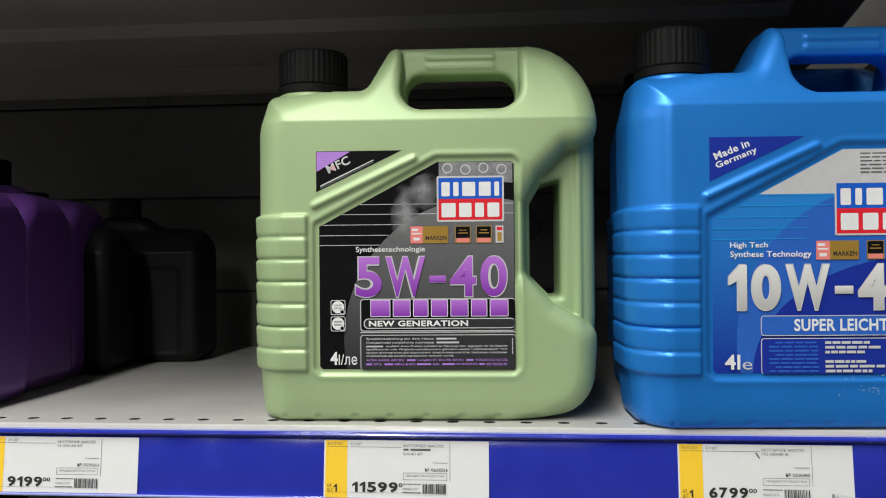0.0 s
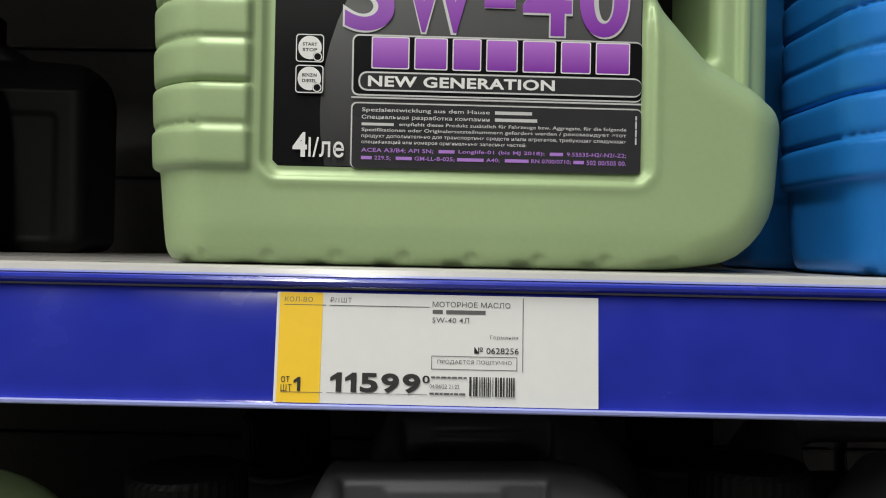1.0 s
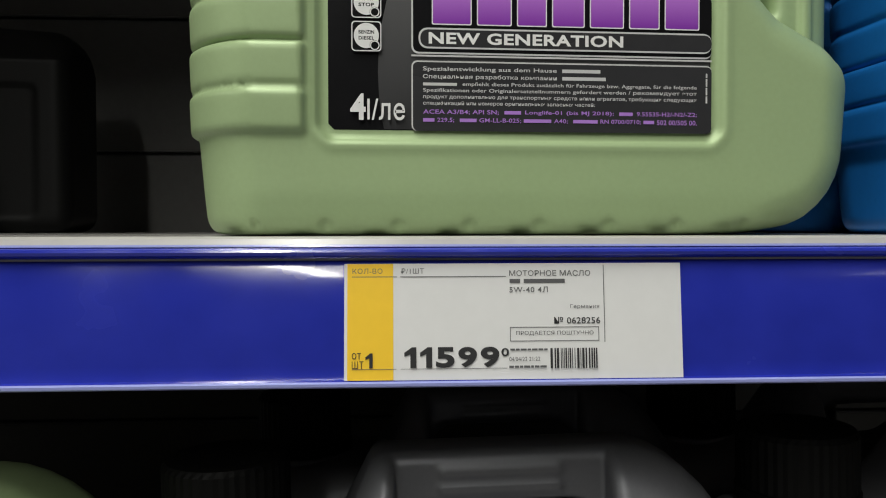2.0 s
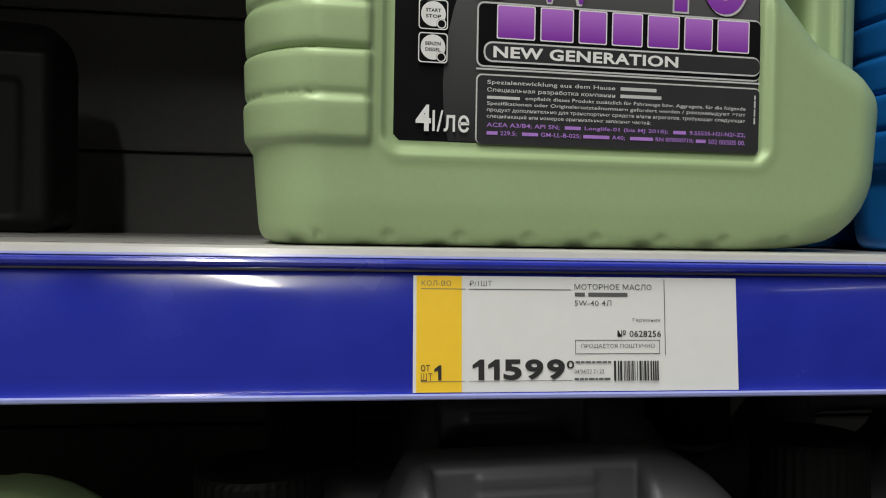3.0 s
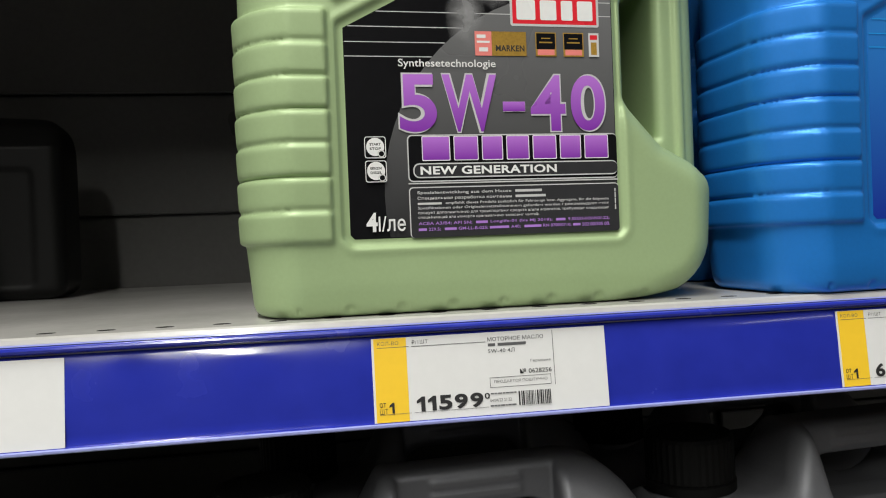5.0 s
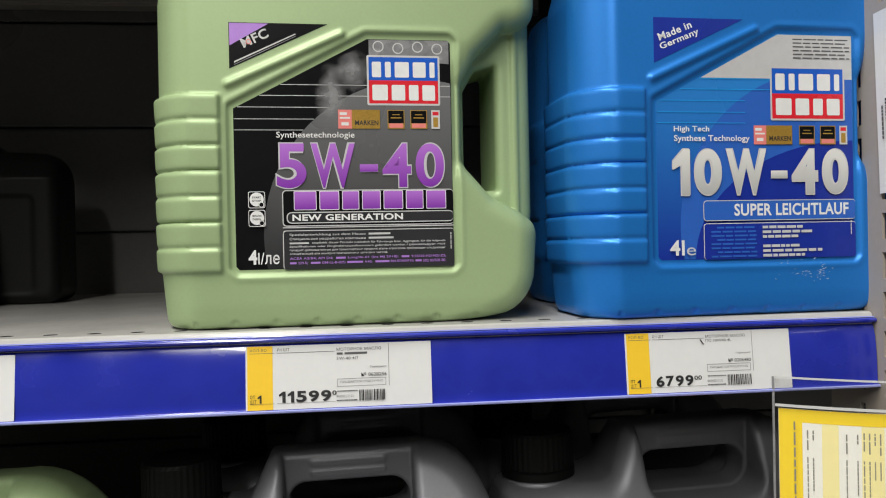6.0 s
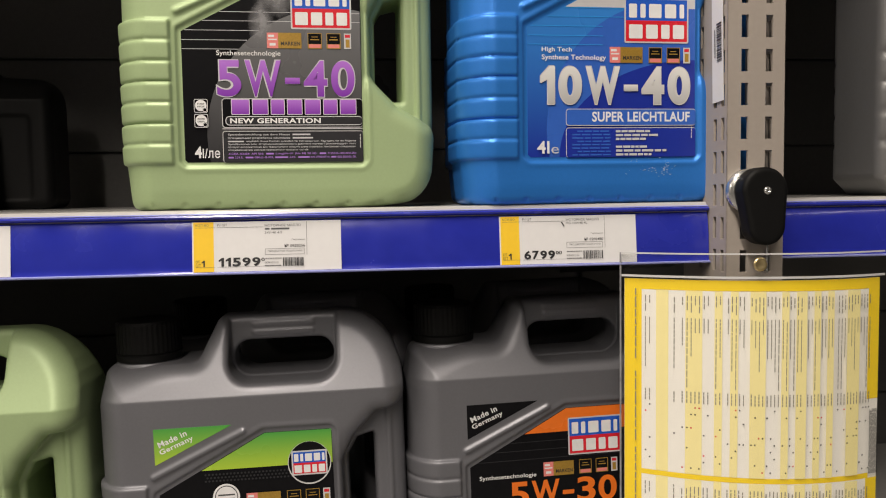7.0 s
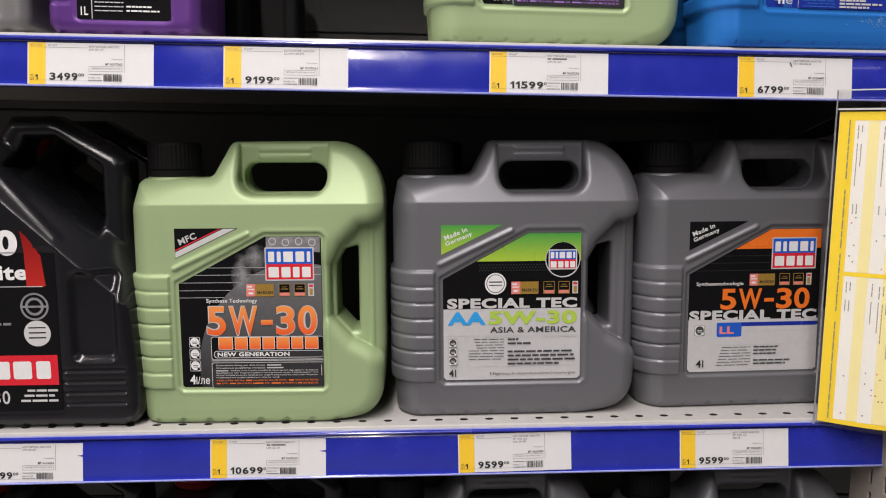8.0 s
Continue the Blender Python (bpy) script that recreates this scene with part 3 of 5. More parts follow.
    p.bars(LABPALE, 0.0105, 0.1337, 0.0210, 0.0006, 5, 4, turn=True)
    for i in range(icons):
        top = 0.0378 if icons == 2 else 0.0385
        icon(p, 0.0080, top - i * 0.0113, 0.0102, words=(("START", "STOP"), ("BENZIN", "DIESEL"))[i] if icons == 2 else ())
    p.text(LABWHITE, "4", 0.0075, 0.0032, 0.0128, 0.0122, 0.03)
    p.text(LABWHITE, "l/ле", 0.0133, 0.0032, 0.0262, 0.0105, 0.01)


def art_super(p, *_):
    """Blue label with silver figures."""
    p.poly(LABMIDBLUE, in_label(arc(0.115, 0.020, 0.100, 0.100, 0, 360, 72)[:-1]))
    p.poly(LABNAVY, in_label(arc(0.135, 0.000, 0.110, 0.075, 0, 360, 72)[:-1]))
    p.poly(LABSILVER, in_label([(0.03, 0.1145), (0.1357, 0.1145), (0.1357, 0.15), (0.03, 0.15)]))
    for i in range(6):
        p.bars(GREYINK, 0.094, 0.1395 - i * 0.0024, 0.134, 0.0008, 40 + i, 5)
    for v in (0.1138, 0.107, 0.0998, 0.0925, 0.0857):
        p.rect(CYAN, max(0.0004, (v - 0.0985) / 0.53), v, 0.060 if v < 0.1 else 0.082, v + 0.0004)
    logo(p, 0.0775, 0.0877, 0.0525, 0.0345)
    awards(p, 0.0655, 0.0724, 1.02)
    p.text(LABWHITE, "High Tech", 0.0112, 0.0794, 0.0350, 0.0839, 0.015)
    p.text(LABWHITE, "Synthese Technology", 0.0112, 0.0732, 0.0625, 0.0782, 0.015)
    big(p, SILVERINK, LABPALE, "10W-40", 0.0102, 0.0406, 0.1310, 0.0692, 0.03)
    p.rect(LABSILVER, 0.0300, 0.0240, 0.136, 0.0370, 0.0022)
    p.rect(LABMIDBLUE, 0.0305, 0.0245, 0.136, 0.0365, 0.0019)
    p.text(LABWHITE, "SUPER LEICHTLAUF", 0.0510, 0.0270, 0.1312, 0.0348, 0.025)
    p.rect(LABPALE, 0.0300, -0.0003, 0.136, 0.0226, 0.002)
    p.rect(LABNAVY, 0.0305, -0.0003, 0.136, 0.0221, 0.0017)
    for i in range(8):
        p.bars(LABMIDBLUE, 0.035 + 0.004 * (i % 3 == 0), 0.0192 - i * 0.0026, 0.066, 0.0011, 60 + i, 4)
    for i, share in enumerate((0.5, 0.62, 0.44, 0, 0.46, 0.74, 0.52)):
        if share:
            p.bars(LABPALE, 0.0700, 0.0188 - i * 0.0030, 0.0700 + 0.056 * share, 0.0017, 80 + i, 5)
    p.bars(LABPALE, 0.0140, 0.1320, 0.0230, 0.0006, 6, 4, turn=True)
    p.text(LABWHITE, "4l", 0.0068, 0.0028, 0.0165, 0.0124, 0.025)
    p.text(LABPALE, "e", 0.0180, 0.0028, 0.0240, 0.0077)


def art_asia(p, *_):
    """Black over silver label with green corner and cyan figures."""
    p.poly(LEAF, in_label([(0.02, 0.116), (0.1357, 0.116), (0.1357, 0.15), (0.02, 0.15)]))
    for i in range(26):
        for j in range(3):
            u, v = 0.036 + i * 0.0028 + (j % 2) * 0.0014, 0.1125 - j * 0.0026
            if v < 0.097 + u * 0.5:
                p.disc(LABGREY, u, v, 0.0008)
    p.poly(LABSILVER, [(0.0003, 0.003), (0.003, 0.0003), (0.133, 0.0003), (0.1357, 0.003), (0.1357, 0.070), (0.0003, 0.070)])
    p.disc(LABPALE, 0.1175, 0.117, 0.0172)
    p.disc(LABBLACK, 0.1175, 0.1175, 0.0165)
    logo(p, 0.1035, 0.1075, 0.0280, 0.0195)
    p.disc(LABWHITE, 0.0515, 0.0945, 0.0105)
    p.disc(DARKINK, 0.0515, 0.0945, 0.0090, 0.0083)
    p.rect(DARKINK, 0.0450, 0.0955, 0.0580, 0.0967)
    p.rect(DARKINK, 0.0450, 0.0925, 0.0580, 0.0935)
    awards(p, 0.0670, 0.0842, 1.02)
    p.text(LABPALE, "SPECIAL TEC", 0.0040, 0.0705, 0.1320, 0.0805, 0.045)
    p.text(CYAN, "AA", 0.0045, 0.0545, 0.0420, 0.0672, 0.04)
    p.text(LIME, "5W-30", 0.0445, 0.0545, 0.1320, 0.0680, 0.04)
    p.text(DARKINK, "ASIA & AMERICA", 0.0460, 0.0465, 0.1310, 0.0522, 0.02)
    p.rect(LABPALE, 0.0003, 0.0438, 0.1357, 0.0442)
    p.border(LABPALE, 0.0220, 0.0135, 0.134, 0.0425, 0.0004)
    for i in range(8):
        p.bars(DARKINK, 0.030 + 0.001 * i if i < 4 else 0.025, 0.0400 - i * 0.0028, 0.060, 0.0006, 90 + i, 3)
    for i, share in enumerate((0.16, 0.34, 0, 1.0, 0.98, 1.0, 0.76)):
        if share:
            p.bars(DARKINK, 0.0635, 0.0392 - i * 0.0040, 0.0635 + 0.067 * share, 0.0018, 110 + i, 7 if share > 0.5 else 3)
    for i in range(3):
        icon(p, 0.0055, 0.0330 - i * 0.0088, 0.0080, DARKINK, LABWHITE)
    p.text(INK, "4l", 0.0055, 0.0040, 0.0125, 0.0112, 0.01)
    p.text(DARKINK, "Hightech-Synthesetechnologie", 0.0460, 0.0045, 0.1310, 0.0078, 0.0)


def art_ll(p, *_):
    """Black and orange label over a silver lower half."""
    p.poly(ORANGEFLAT, in_label([(0.02, 0.1235), (0.1357, 0.1235), (0.1357, 0.15), (0.02, 0.15)]))
    for v in (0.1165, 0.1095, 0.102):
        p.rect(LABGREY, max(0.0004, (v - 0.0985) / 0.53), v, 0.1355, v + 0.0004)
    logo(p, 0.0845, 0.1030, 0.0465, 0.0315)
    awards(p, 0.0625, 0.0868)
    p.text(LABWHITE, "Synthesetechnologie", 0.0075, 0.0865, 0.0560, 0.0910, 0.012)
    p.poly(LABSILVER, [(0.0003, 0.003), (0.003, 0.0003), (0.133, 0.0003), (0.1357, 0.003), (0.1357, 0.0530), (0.0003, 0.0530)])
    p.figures(ORANGEFLAT, "5W-30", 0.0330, 0.0630, 0.1260, 0.0840, 0.025, 0.62, 0.16, "grade_lettering")
    p.text(LABPALE, "SPECIAL TEC", 0.0010, 0.0520, 0.1340, 0.0625, 0.045)
    p.rect(LABNAVY, 0.0300, 0.0460, 0.1357, 0.0500, 0.001)
    p.rect(LOGOBLUE, 0.0300, 0.0355, 0.0560, 0.0500, 0.002)
    p.text(PINK, "LL", 0.0330, 0.0385, 0.0480, 0.0462, 0.04)
    p.bars(LABPALE, 0.060, 0.0400, 0.128, 0.0022, 33, 5)
    icon(p, 0.0070, 0.0370, 0.0105, DARKINK, LABWHITE)
    p.border(LABPALE, 0.0290, 0.0020, 0.1357, 0.0275, 0.0004)
    for i in range(7):
        p.bars(DARKINK, 0.036 - 0.001 * i, 0.0245 - i * 0.0030, 0.066, 0.0006, 140 + i, 3)
    for i, share in enumerate((0.42, 0.42, 0.38, 0, 0.62, 0.55)):
        if share:
            p.bars(DARKINK, 0.0690, 0.0242 - i * 0.0034, 0.0690 + 0.062 * share, 0.0014, 150 + i, 5)
    p.text(INK, "4l", 0.0090, 0.0050, 0.0170, 0.0125, 0.01)


def corner_art(p, style):
    """The three-cornered sticker above the bar; u, v from its lower left corner."""
    if style == "mfc_violet":
        p.poly(PURPLETEXT, [(0.0004, 0.0278), (0.0004, 0.014), (0.024, 0.0278)])
        p.text(LABPALE, "MFC", 0.0090, 0.0125, 0.0260, 0.0185, 0.02, turn=25)
        p.disc(PINK, 0.0118, 0.0165, 0.0016, 0.0011)
        p.poly(LABPALE, [(0.003, 0.0035), (0.0405, 0.0215), (0.0400, 0.0220), (0.003, 0.0045)])
        p.poly(LABSMOKE, [(0.003, 0.0022), (0.0405, 0.0202), (0.0403, 0.0206), (0.003, 0.0027)])
    elif style == "mfc_red":
        p.poly(LABPALE, [(0.0003, 0.0006), (0.0577, 0.0277), (0.046, 0.0277), (0.0003, 0.0062)])
        p.poly(LOGORED, [(0.0003, 0.0070), (0.044, 0.0277), (0.042, 0.0277), (0.0003, 0.0082)])
        p.text(LABPALE, "MFC", 0.0050, 0.0125, 0.0225, 0.0185, 0.02, turn=22)
    else:
        p.text(LABWHITE, "Made in", 0.0040, 0.0135, 0.0275, 0.0182, 0.02, turn=22)
        p.text(LABWHITE, "Germany", 0.0052, 0.0070, 0.0330, 0.0122, 0.02, turn=22)


def oil_jug(m, name, label, mat, art=None, corner="", corner_mat=None, ground=LABBLACK, fine=True, cap=CAPBLACK, group="", args=(), scale=(1, 1, 1)):
    ob = thing(name, m, label, "oil jug", group)
    ob.scale = scale
    mesh = JUG_FINE if fine else JUG_COARSE
    piece("body", own(mesh, mat), mat, ob)
    collar = piece("neck_collar", own(COLLAR_MESH, mat), mat, ob, smooth=True)
    collar.location = (-0.0865, 0, 0.2325)
    c = piece("cap", own(CAP_MESH, cap), cap, ob, "ribbed black screw cap" if cap == CAPBLACK else "ribbed red screw cap")
    c.location, c.scale = (-0.0865, 0, 0.2340), (1.07, 1.07, 1.12)
    if art:
        y0 = -(JUG_D - 0.0016)
        bm = bmesh.new()
        f = bm.faces.new([bm.verts.new((LAB_X + u, y0 - 0.0001, LAB_Z + v)) for u, v in LABEL_OUT])
        e = bmesh.ops.extrude_face_region(bm, geom=[f])
        bmesh.ops.translate(bm, vec=(0, 0.0004, 0), verts=[v for v in e["geom"] if isinstance(v, bmesh.types.BMVert)])
        bmesh.ops.recalc_face_normals(bm, faces=bm.faces)
        front = part("label", bm, ground, ob)
        p = Print(lambda u, v, h: (LAB_X + u, y0 - h, LAB_Z + v))
        art(p, *args)
        p.finish(front)
    if corner:
        bm = bmesh.new()
        y1 = -JUG_D
        cs = [(-0.0755, 0.159), (-0.0155, 0.1872), (-0.0755, 0.1872)]
        f = bm.faces.new([bm.verts.new((x, y1 - 0.0002, z)) for x, z in cs])
        e = bmesh.ops.extrude_face_region(bm, geom=[f])
        bmesh.ops.translate(bm, vec=(0, 0.0004, 0), verts=[v for v in e["geom"] if isinstance(v, bmesh.types.BMVert)])
        bmesh.ops.recalc_face_normals(bm, faces=bm.faces)
        st = part("corner_sticker", bm, corner_mat, ob)
        p = Print(lambda u, v, h: (-0.0755 + u, y1 - 0.0002 - h, 0.159 + v))
        corner_art(p, corner)
        p.finish(st)
    return ob


# ---- the setting: hall and shelving ----
SHELF_T, SHELF_GAP = 1.361, 0.3625
LEFT, RIGHT, POST_L, POST_R = -0.95, 0.302, 0.303, 0.347
BACK_Y, TILT_M = 0.47, -1.2


def slab(name, mat, label, category, *b):
    return tagged(part(name, box_bm(*b), mat), label, category, kind="structure")


slab("floor", FLOORTILE, "grey tiled shop floor under the shelving", "floor", -5, 5, -8.0, 0.6, -0.1, 0)
slab("ceiling", HALLCEIL, "dark shop ceiling above the aisle", "ceiling", -5, 5, -8.0, 0.6, 3.7, 3.8)
slab("wall_aisle", HALLWALL, "plain wall closing the far side of the aisle", "wall", -5, 5, -8.1, -8.0, 0, 3.7)
slab("wall_east", HALLWALL, "plain wall closing the aisle", "wall", 5, 5.1, -8.0, 0.6, 0, 3.7)
slab("wall_west", HALLWALL, "plain wall closing the aisle", "wall", -5.1, -5, -8.0, 0.6, 0, 3.7)
slab("wall_shelving", HALLWALL, "plain wall behind the shelving", "wall", -5, 5, 0.6, 0.7, 0, 3.7)
for lx, ly, lz, length, watts in LAMPS:
    lamp = thing("ceiling_lamp", Matrix.Translation((lx, ly, lz)), "long white linear ceiling lamp over the aisle", "ceiling lamp", "ceiling lamps")
    part("housing", box_bm(-0.1, 0.1, -length / 2 - 0.03, length / 2 + 0.03, 0.0, 0.06, bevel=0.01), PAPER, lamp)
    for sy in (-1.0, 1.0):
        part("rod", box_bm(-0.004, 0.004, sy - 0.004, sy + 0.004, 0.06, 0.51), STEEL, lamp)

# back panels with their seams
backing = tagged(part("wall_back_panel", box_bm(LEFT, 1.3, BACK_Y + 0.012, BACK_Y + 0.02, 0.0, 2.3), BACKING), "dark grey steel back wall of the shelving", "back panel", kind="structure")
for i in range(16):
    z = 0.36 + i * 0.119
    part("panel", box_bm(LEFT, 0.32, BACK_Y, BACK_Y + 0.011, z + 0.0015, z + 0.1175, bevel=0.0012), BACKING, backing)
    part("panel", box_bm(0.33, 1.3, BACK_Y, BACK_Y + 0.011, z + 0.0015, z + 0.1175, bevel=0.0012), BACKING, backing)


def perforated_band(x0, x1, y0, z, pitch=0.025, depth=0.025):
    """A strip of sheet steel along x with a row of oblong holes, each with its wall."""
    bm = bmesh.new()
    n = int((x1 - x0) / pitch)
    w = (x1 - x0) / n
    for i in range(n):
        cx, cy = x0 + (i + 0.5) * w, y0 + depth * 0.42
        sq = [(x0 + i * w, y0), (cx, y0), (x0 + (i + 1) * w, y0), (x0 + (i + 1) * w, cy), (x0 + (i + 1) * w, y0 + depth), (cx, y0 + depth), (x0 + i * w, y0 + depth), (x0 + i * w, cy)]
        hole = [(cx + 0.0044 * math.cos(math.radians(225 + 45 * k)), cy + 0.0034 * math.sin(math.radians(225 + 45 * k))) for k in range(8)]
        a, b = [bm.verts.new((*q, z)) for q in sq], [bm.verts.new((*q, z)) for q in hole]
        for k in range(8):
            bm.faces.new((a[k], a[(k + 1) % 8], b[(k + 1) % 8], b[k]))
    return bm


def hole_shade_cups(x0, x1, y0, z, pitch=0.025, depth=0.025):
    """Closed near-black cups under that row of holes: their colour stands in for the shade inside."""
    bm = bmesh.new()
    n = int((x1 - x0) / pitch)
    w = (x1 - x0) / n
    for i in range(n):
        cx, cy = x0 + (i + 0.5) * w, y0 + depth * 0.42
        top, low = ([bm.verts.new((cx + 0.0044 * math.cos(math.radians(225 + 45 * k)), cy + 0.0034 * math.sin(math.radians(225 + 45 * k)), z - d)) for k in range(8)] for d in (0.0, 0.0022))
        for k in range(8):
            bm.faces.new((top[k], low[k], low[(k + 1) % 8], top[(k + 1) % 8]))
        bm.faces.new(low)
    return bm


def shelf(z, x0, x1, tilt=0.0, ticks=()):
    """A steel shelf at height z with its perforated front, underside ribs and blue price strip."""
    m = Matrix.Translation((-0.06, 0, z)) @ Matrix.Rotation(radians(tilt), 4, "Y") @ Matrix.Translation((0.06, 0, 0))
    ob = thing("shelf", m, "off-white steel shelf with perforated front edge", "shelf", "shelves", "structure")
    part("front_band", perforated_band(x0, x1, 0.010, 0.0), SHELFMETAL, ob)
    part("plate", box_bm(x0, x1, 0.035, BACK_Y - 0.002, -0.0018, 0.0), SHELFMETAL, ob)
    # added black cups that paint the shade in the holes
    tagged(part("holes", hole_shade_cups(x0, x1, 0.010, 0.0), HOLESHADE, ob), kind="stuff")
    part("front_lip", sweep([(0.010, 0.0), (0.006, 0.0), (0.0042, -0.0008), (0.0036, -0.0026), (0.0036, -0.040), (0.014, -0.046), (0.030, -0.046), (0.030, -0.043), (0.010, -0.010)], x0, x1), SHELFMETAL, ob)
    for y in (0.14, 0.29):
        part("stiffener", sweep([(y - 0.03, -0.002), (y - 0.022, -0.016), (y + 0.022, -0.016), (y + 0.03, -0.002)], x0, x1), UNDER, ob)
    for bx in (x0 + 0.003, x1 - 0.005):
        part("bracket", sweep([(0.034, -0.006), (BACK_Y - 0.006, -0.006), (BACK_Y - 0.006, -0.100), (0.20, -0.072), (0.034, -0.036)], bx, bx + 0.002), BACKING, ob)
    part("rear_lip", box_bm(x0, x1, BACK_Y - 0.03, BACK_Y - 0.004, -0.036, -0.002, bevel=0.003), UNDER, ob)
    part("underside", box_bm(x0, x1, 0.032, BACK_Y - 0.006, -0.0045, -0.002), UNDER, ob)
    strip = thing("price_strip", m.copy(), "glossy blue plastic price strip along the shelf front", "price strip", "price strips")
    face = [(0.0048 - 0.0058 * math.sin(math.radians(a)) ** 0.9, -0.0072 - 0.0378 * (1 - math.cos(math.radians(a)))) for a in range(8, 91, 4)]
    prof = [(0.0045, -0.0036), (0.0006, -0.0036), (-0.0008, -0.0042), (-0.0012, -0.0050), (-0.0008, -0.0060), (0.0010, -0.0070), (0.0044, -0.0072), *face, (-0.0016, -0.0456), (-0.0032, -0.0462), (-0.0036, -0.0471), (-0.0030, -0.0480), (0.0006, -0.0486), (0.0045, -0.0470)]
    rail = part("rail", sweep(prof, x0, x1), STRIPBLUE, strip, smooth=True)
    rail.data.set_sharp_from_angle(angle=radians(38))
    # both edges are pale slivers that draw the highlight along the rail
    part("lower_edge", sweep([(-0.0034, -0.0460), (-0.0041, -0.0465), (-0.0040, -0.0474), (-0.0034, -0.0479), (-0.0028, -0.0478), (-0.0028, -0.0461)], x0, x1), STRIPSHINE, strip)
    part("upper_edge", sweep([(0.0036, -0.0030), (0.0012, -0.0026), (0.0010, -0.0033), (0.0036, -0.0035)], x0, x1), STRIPSHINE, strip)
    return m


TOP = shelf(SHELF_T, LEFT, RIGHT)
TOP2 = shelf(SHELF_T + 0.002, POST_R + 0.001, 1.25)
MID = shelf(SHELF_T - SHELF_GAP + 0.0005, LEFT, RIGHT, TILT_M)
MID2 = shelf(SHELF_T - SHELF_GAP, POST_R + 0.001, 1.25)
LOW = shelf(SHELF_T - 2 * SHELF_GAP + 0.022, LEFT, RIGHT, TILT_M)
HIGH = shelf(SHELF_T + 0.356, LEFT, RIGHT)
HIGH2 = shelf(SHELF_T + 0.356, POST_R + 0.001, 1.25)


# ---- the slotted post with its barcode sticker ----
def slotted_face(w, z0, z1, pitch, slot_w, slot_h, columns, depth):
    """A sheet in x and z with columns of slots, each with walls of that depth behind it."""
    bm = bmesh.new()
    xs = sorted({0.0, w, *[c - slot_w / 2 for c in columns], *[c + slot_w / 2 for c in columns]})
    n = int((z1 - z0) / pitch)
    for k in range(n):
        a = z0 + k * pitch
        zs = (a, a + (pitch - slot_h) / 2, a + (pitch + slot_h) / 2, a + pitch)
        for x0, x1 in zip(xs, xs[1:]):
            for j in range(3):
                mid = (x0 + x1) / 2
                if j == 1 and any(abs(mid - c) < slot_w / 2 for c in columns):
                    q = [(x0, zs[1]), (x1, zs[1]), (x1, zs[2]), (x0, zs[2])]
                    for (ax, az), (bx, bz) in zip(q, q[1:] + q[:1]):
                        bm.faces.new([bm.verts.new(c) for c in ((ax, 0, az), (bx, 0, bz), (bx, depth, bz), (ax, depth, az))])
                else:
                    bm.faces.new([bm.verts.new(c) for c in ((x0, 0, zs[j]), (x1, 0, zs[j]), (x1, 0, zs[j + 1]), (x0, 0, zs[j + 1]))])
    bmesh.ops.remove_doubles(bm, verts=bm.verts, dist=1e-5)
    return bm


POST_Y = -0.030
post = tagged(thing("upright_post", Matrix.Translation((POST_L, POST_Y, 0)), "taupe painted steel upright with rows of slots", "upright post"), kind="structure")
PITCH, Z0 = 0.025, 0.4537
part("front_face", slotted_face(POST_R - POST_L, Z0, Z0 + 72 * PITCH, PITCH, 0.0055, 0.0165, (0.0130, 0.0320), 0.0022), POSTMETAL, post)
side = part("side_face", slotted_face(0.08, Z0, Z0 + 72 * PITCH, PITCH, 0.0055, 0.0165, (0.0075, 0.0205, 0.045), 0.0022), POSTMETAL, post)
side.rotation_euler = (0, 0, radians(90))
side.location = (-0.0004, 0.0, 0)
side.scale = (1, -1, 1)
other = part("side_face", slotted_face(0.08, Z0, Z0 + 72 * PITCH, PITCH, 0.0055, 0.0165, (0.0075, 0.0205, 0.045), 0.0022), POSTMETAL, post)
other.rotation_euler = (0, 0, radians(90))
other.location = (POST_R - POST_L, 0, 0)
for cx in (0.0002, POST_R - POST_L - 0.0002):
    part("rounded_corner", box_bm(cx - 0.0006, cx + 0.0006, -0.0002, 0.0012, Z0, Z0 + 72 * PITCH, bevel=0.0005), POSTMETAL, post)
part("foot", box_bm(0.002, POST_R - POST_L - 0.002, 0.004, 0.07, 0.0, Z0 + 0.01), POSTMETAL, post)
sticker = thing("barcode_sticker", Matrix.Translation((POST_L - 0.0012, POST_Y + 0.0125, 1.402)) @ Matrix.Rotation(radians(-2.0), 4, "X"), "white paper barcode sticker peeling off the post", "sticker")
bm = box_bm(-0.0002, 0.0, -0.0095, 0.0095, 0.035, 0.150)
part("paper", bm, PAPER, sticker)
p = Print(lambda u, v, h: (-0.0003 - h, -0.0095 + 0.019 - u, 0.035 + v))
rng = random.Random(3)
v = 0.030
while v < 0.058:
    w = rng.choice((0.0005, 0.0008, 0.0013))
    p.rect(INK, 0.0085, v, 0.0170, v + w)
    v += w + rng.choice((0.0005, 0.0009))
p.bars(GREYINK, 0.034, 0.0050, 0.055, 0.0016, 3, 7, turn=True)
p.finish(sticker.children[0])


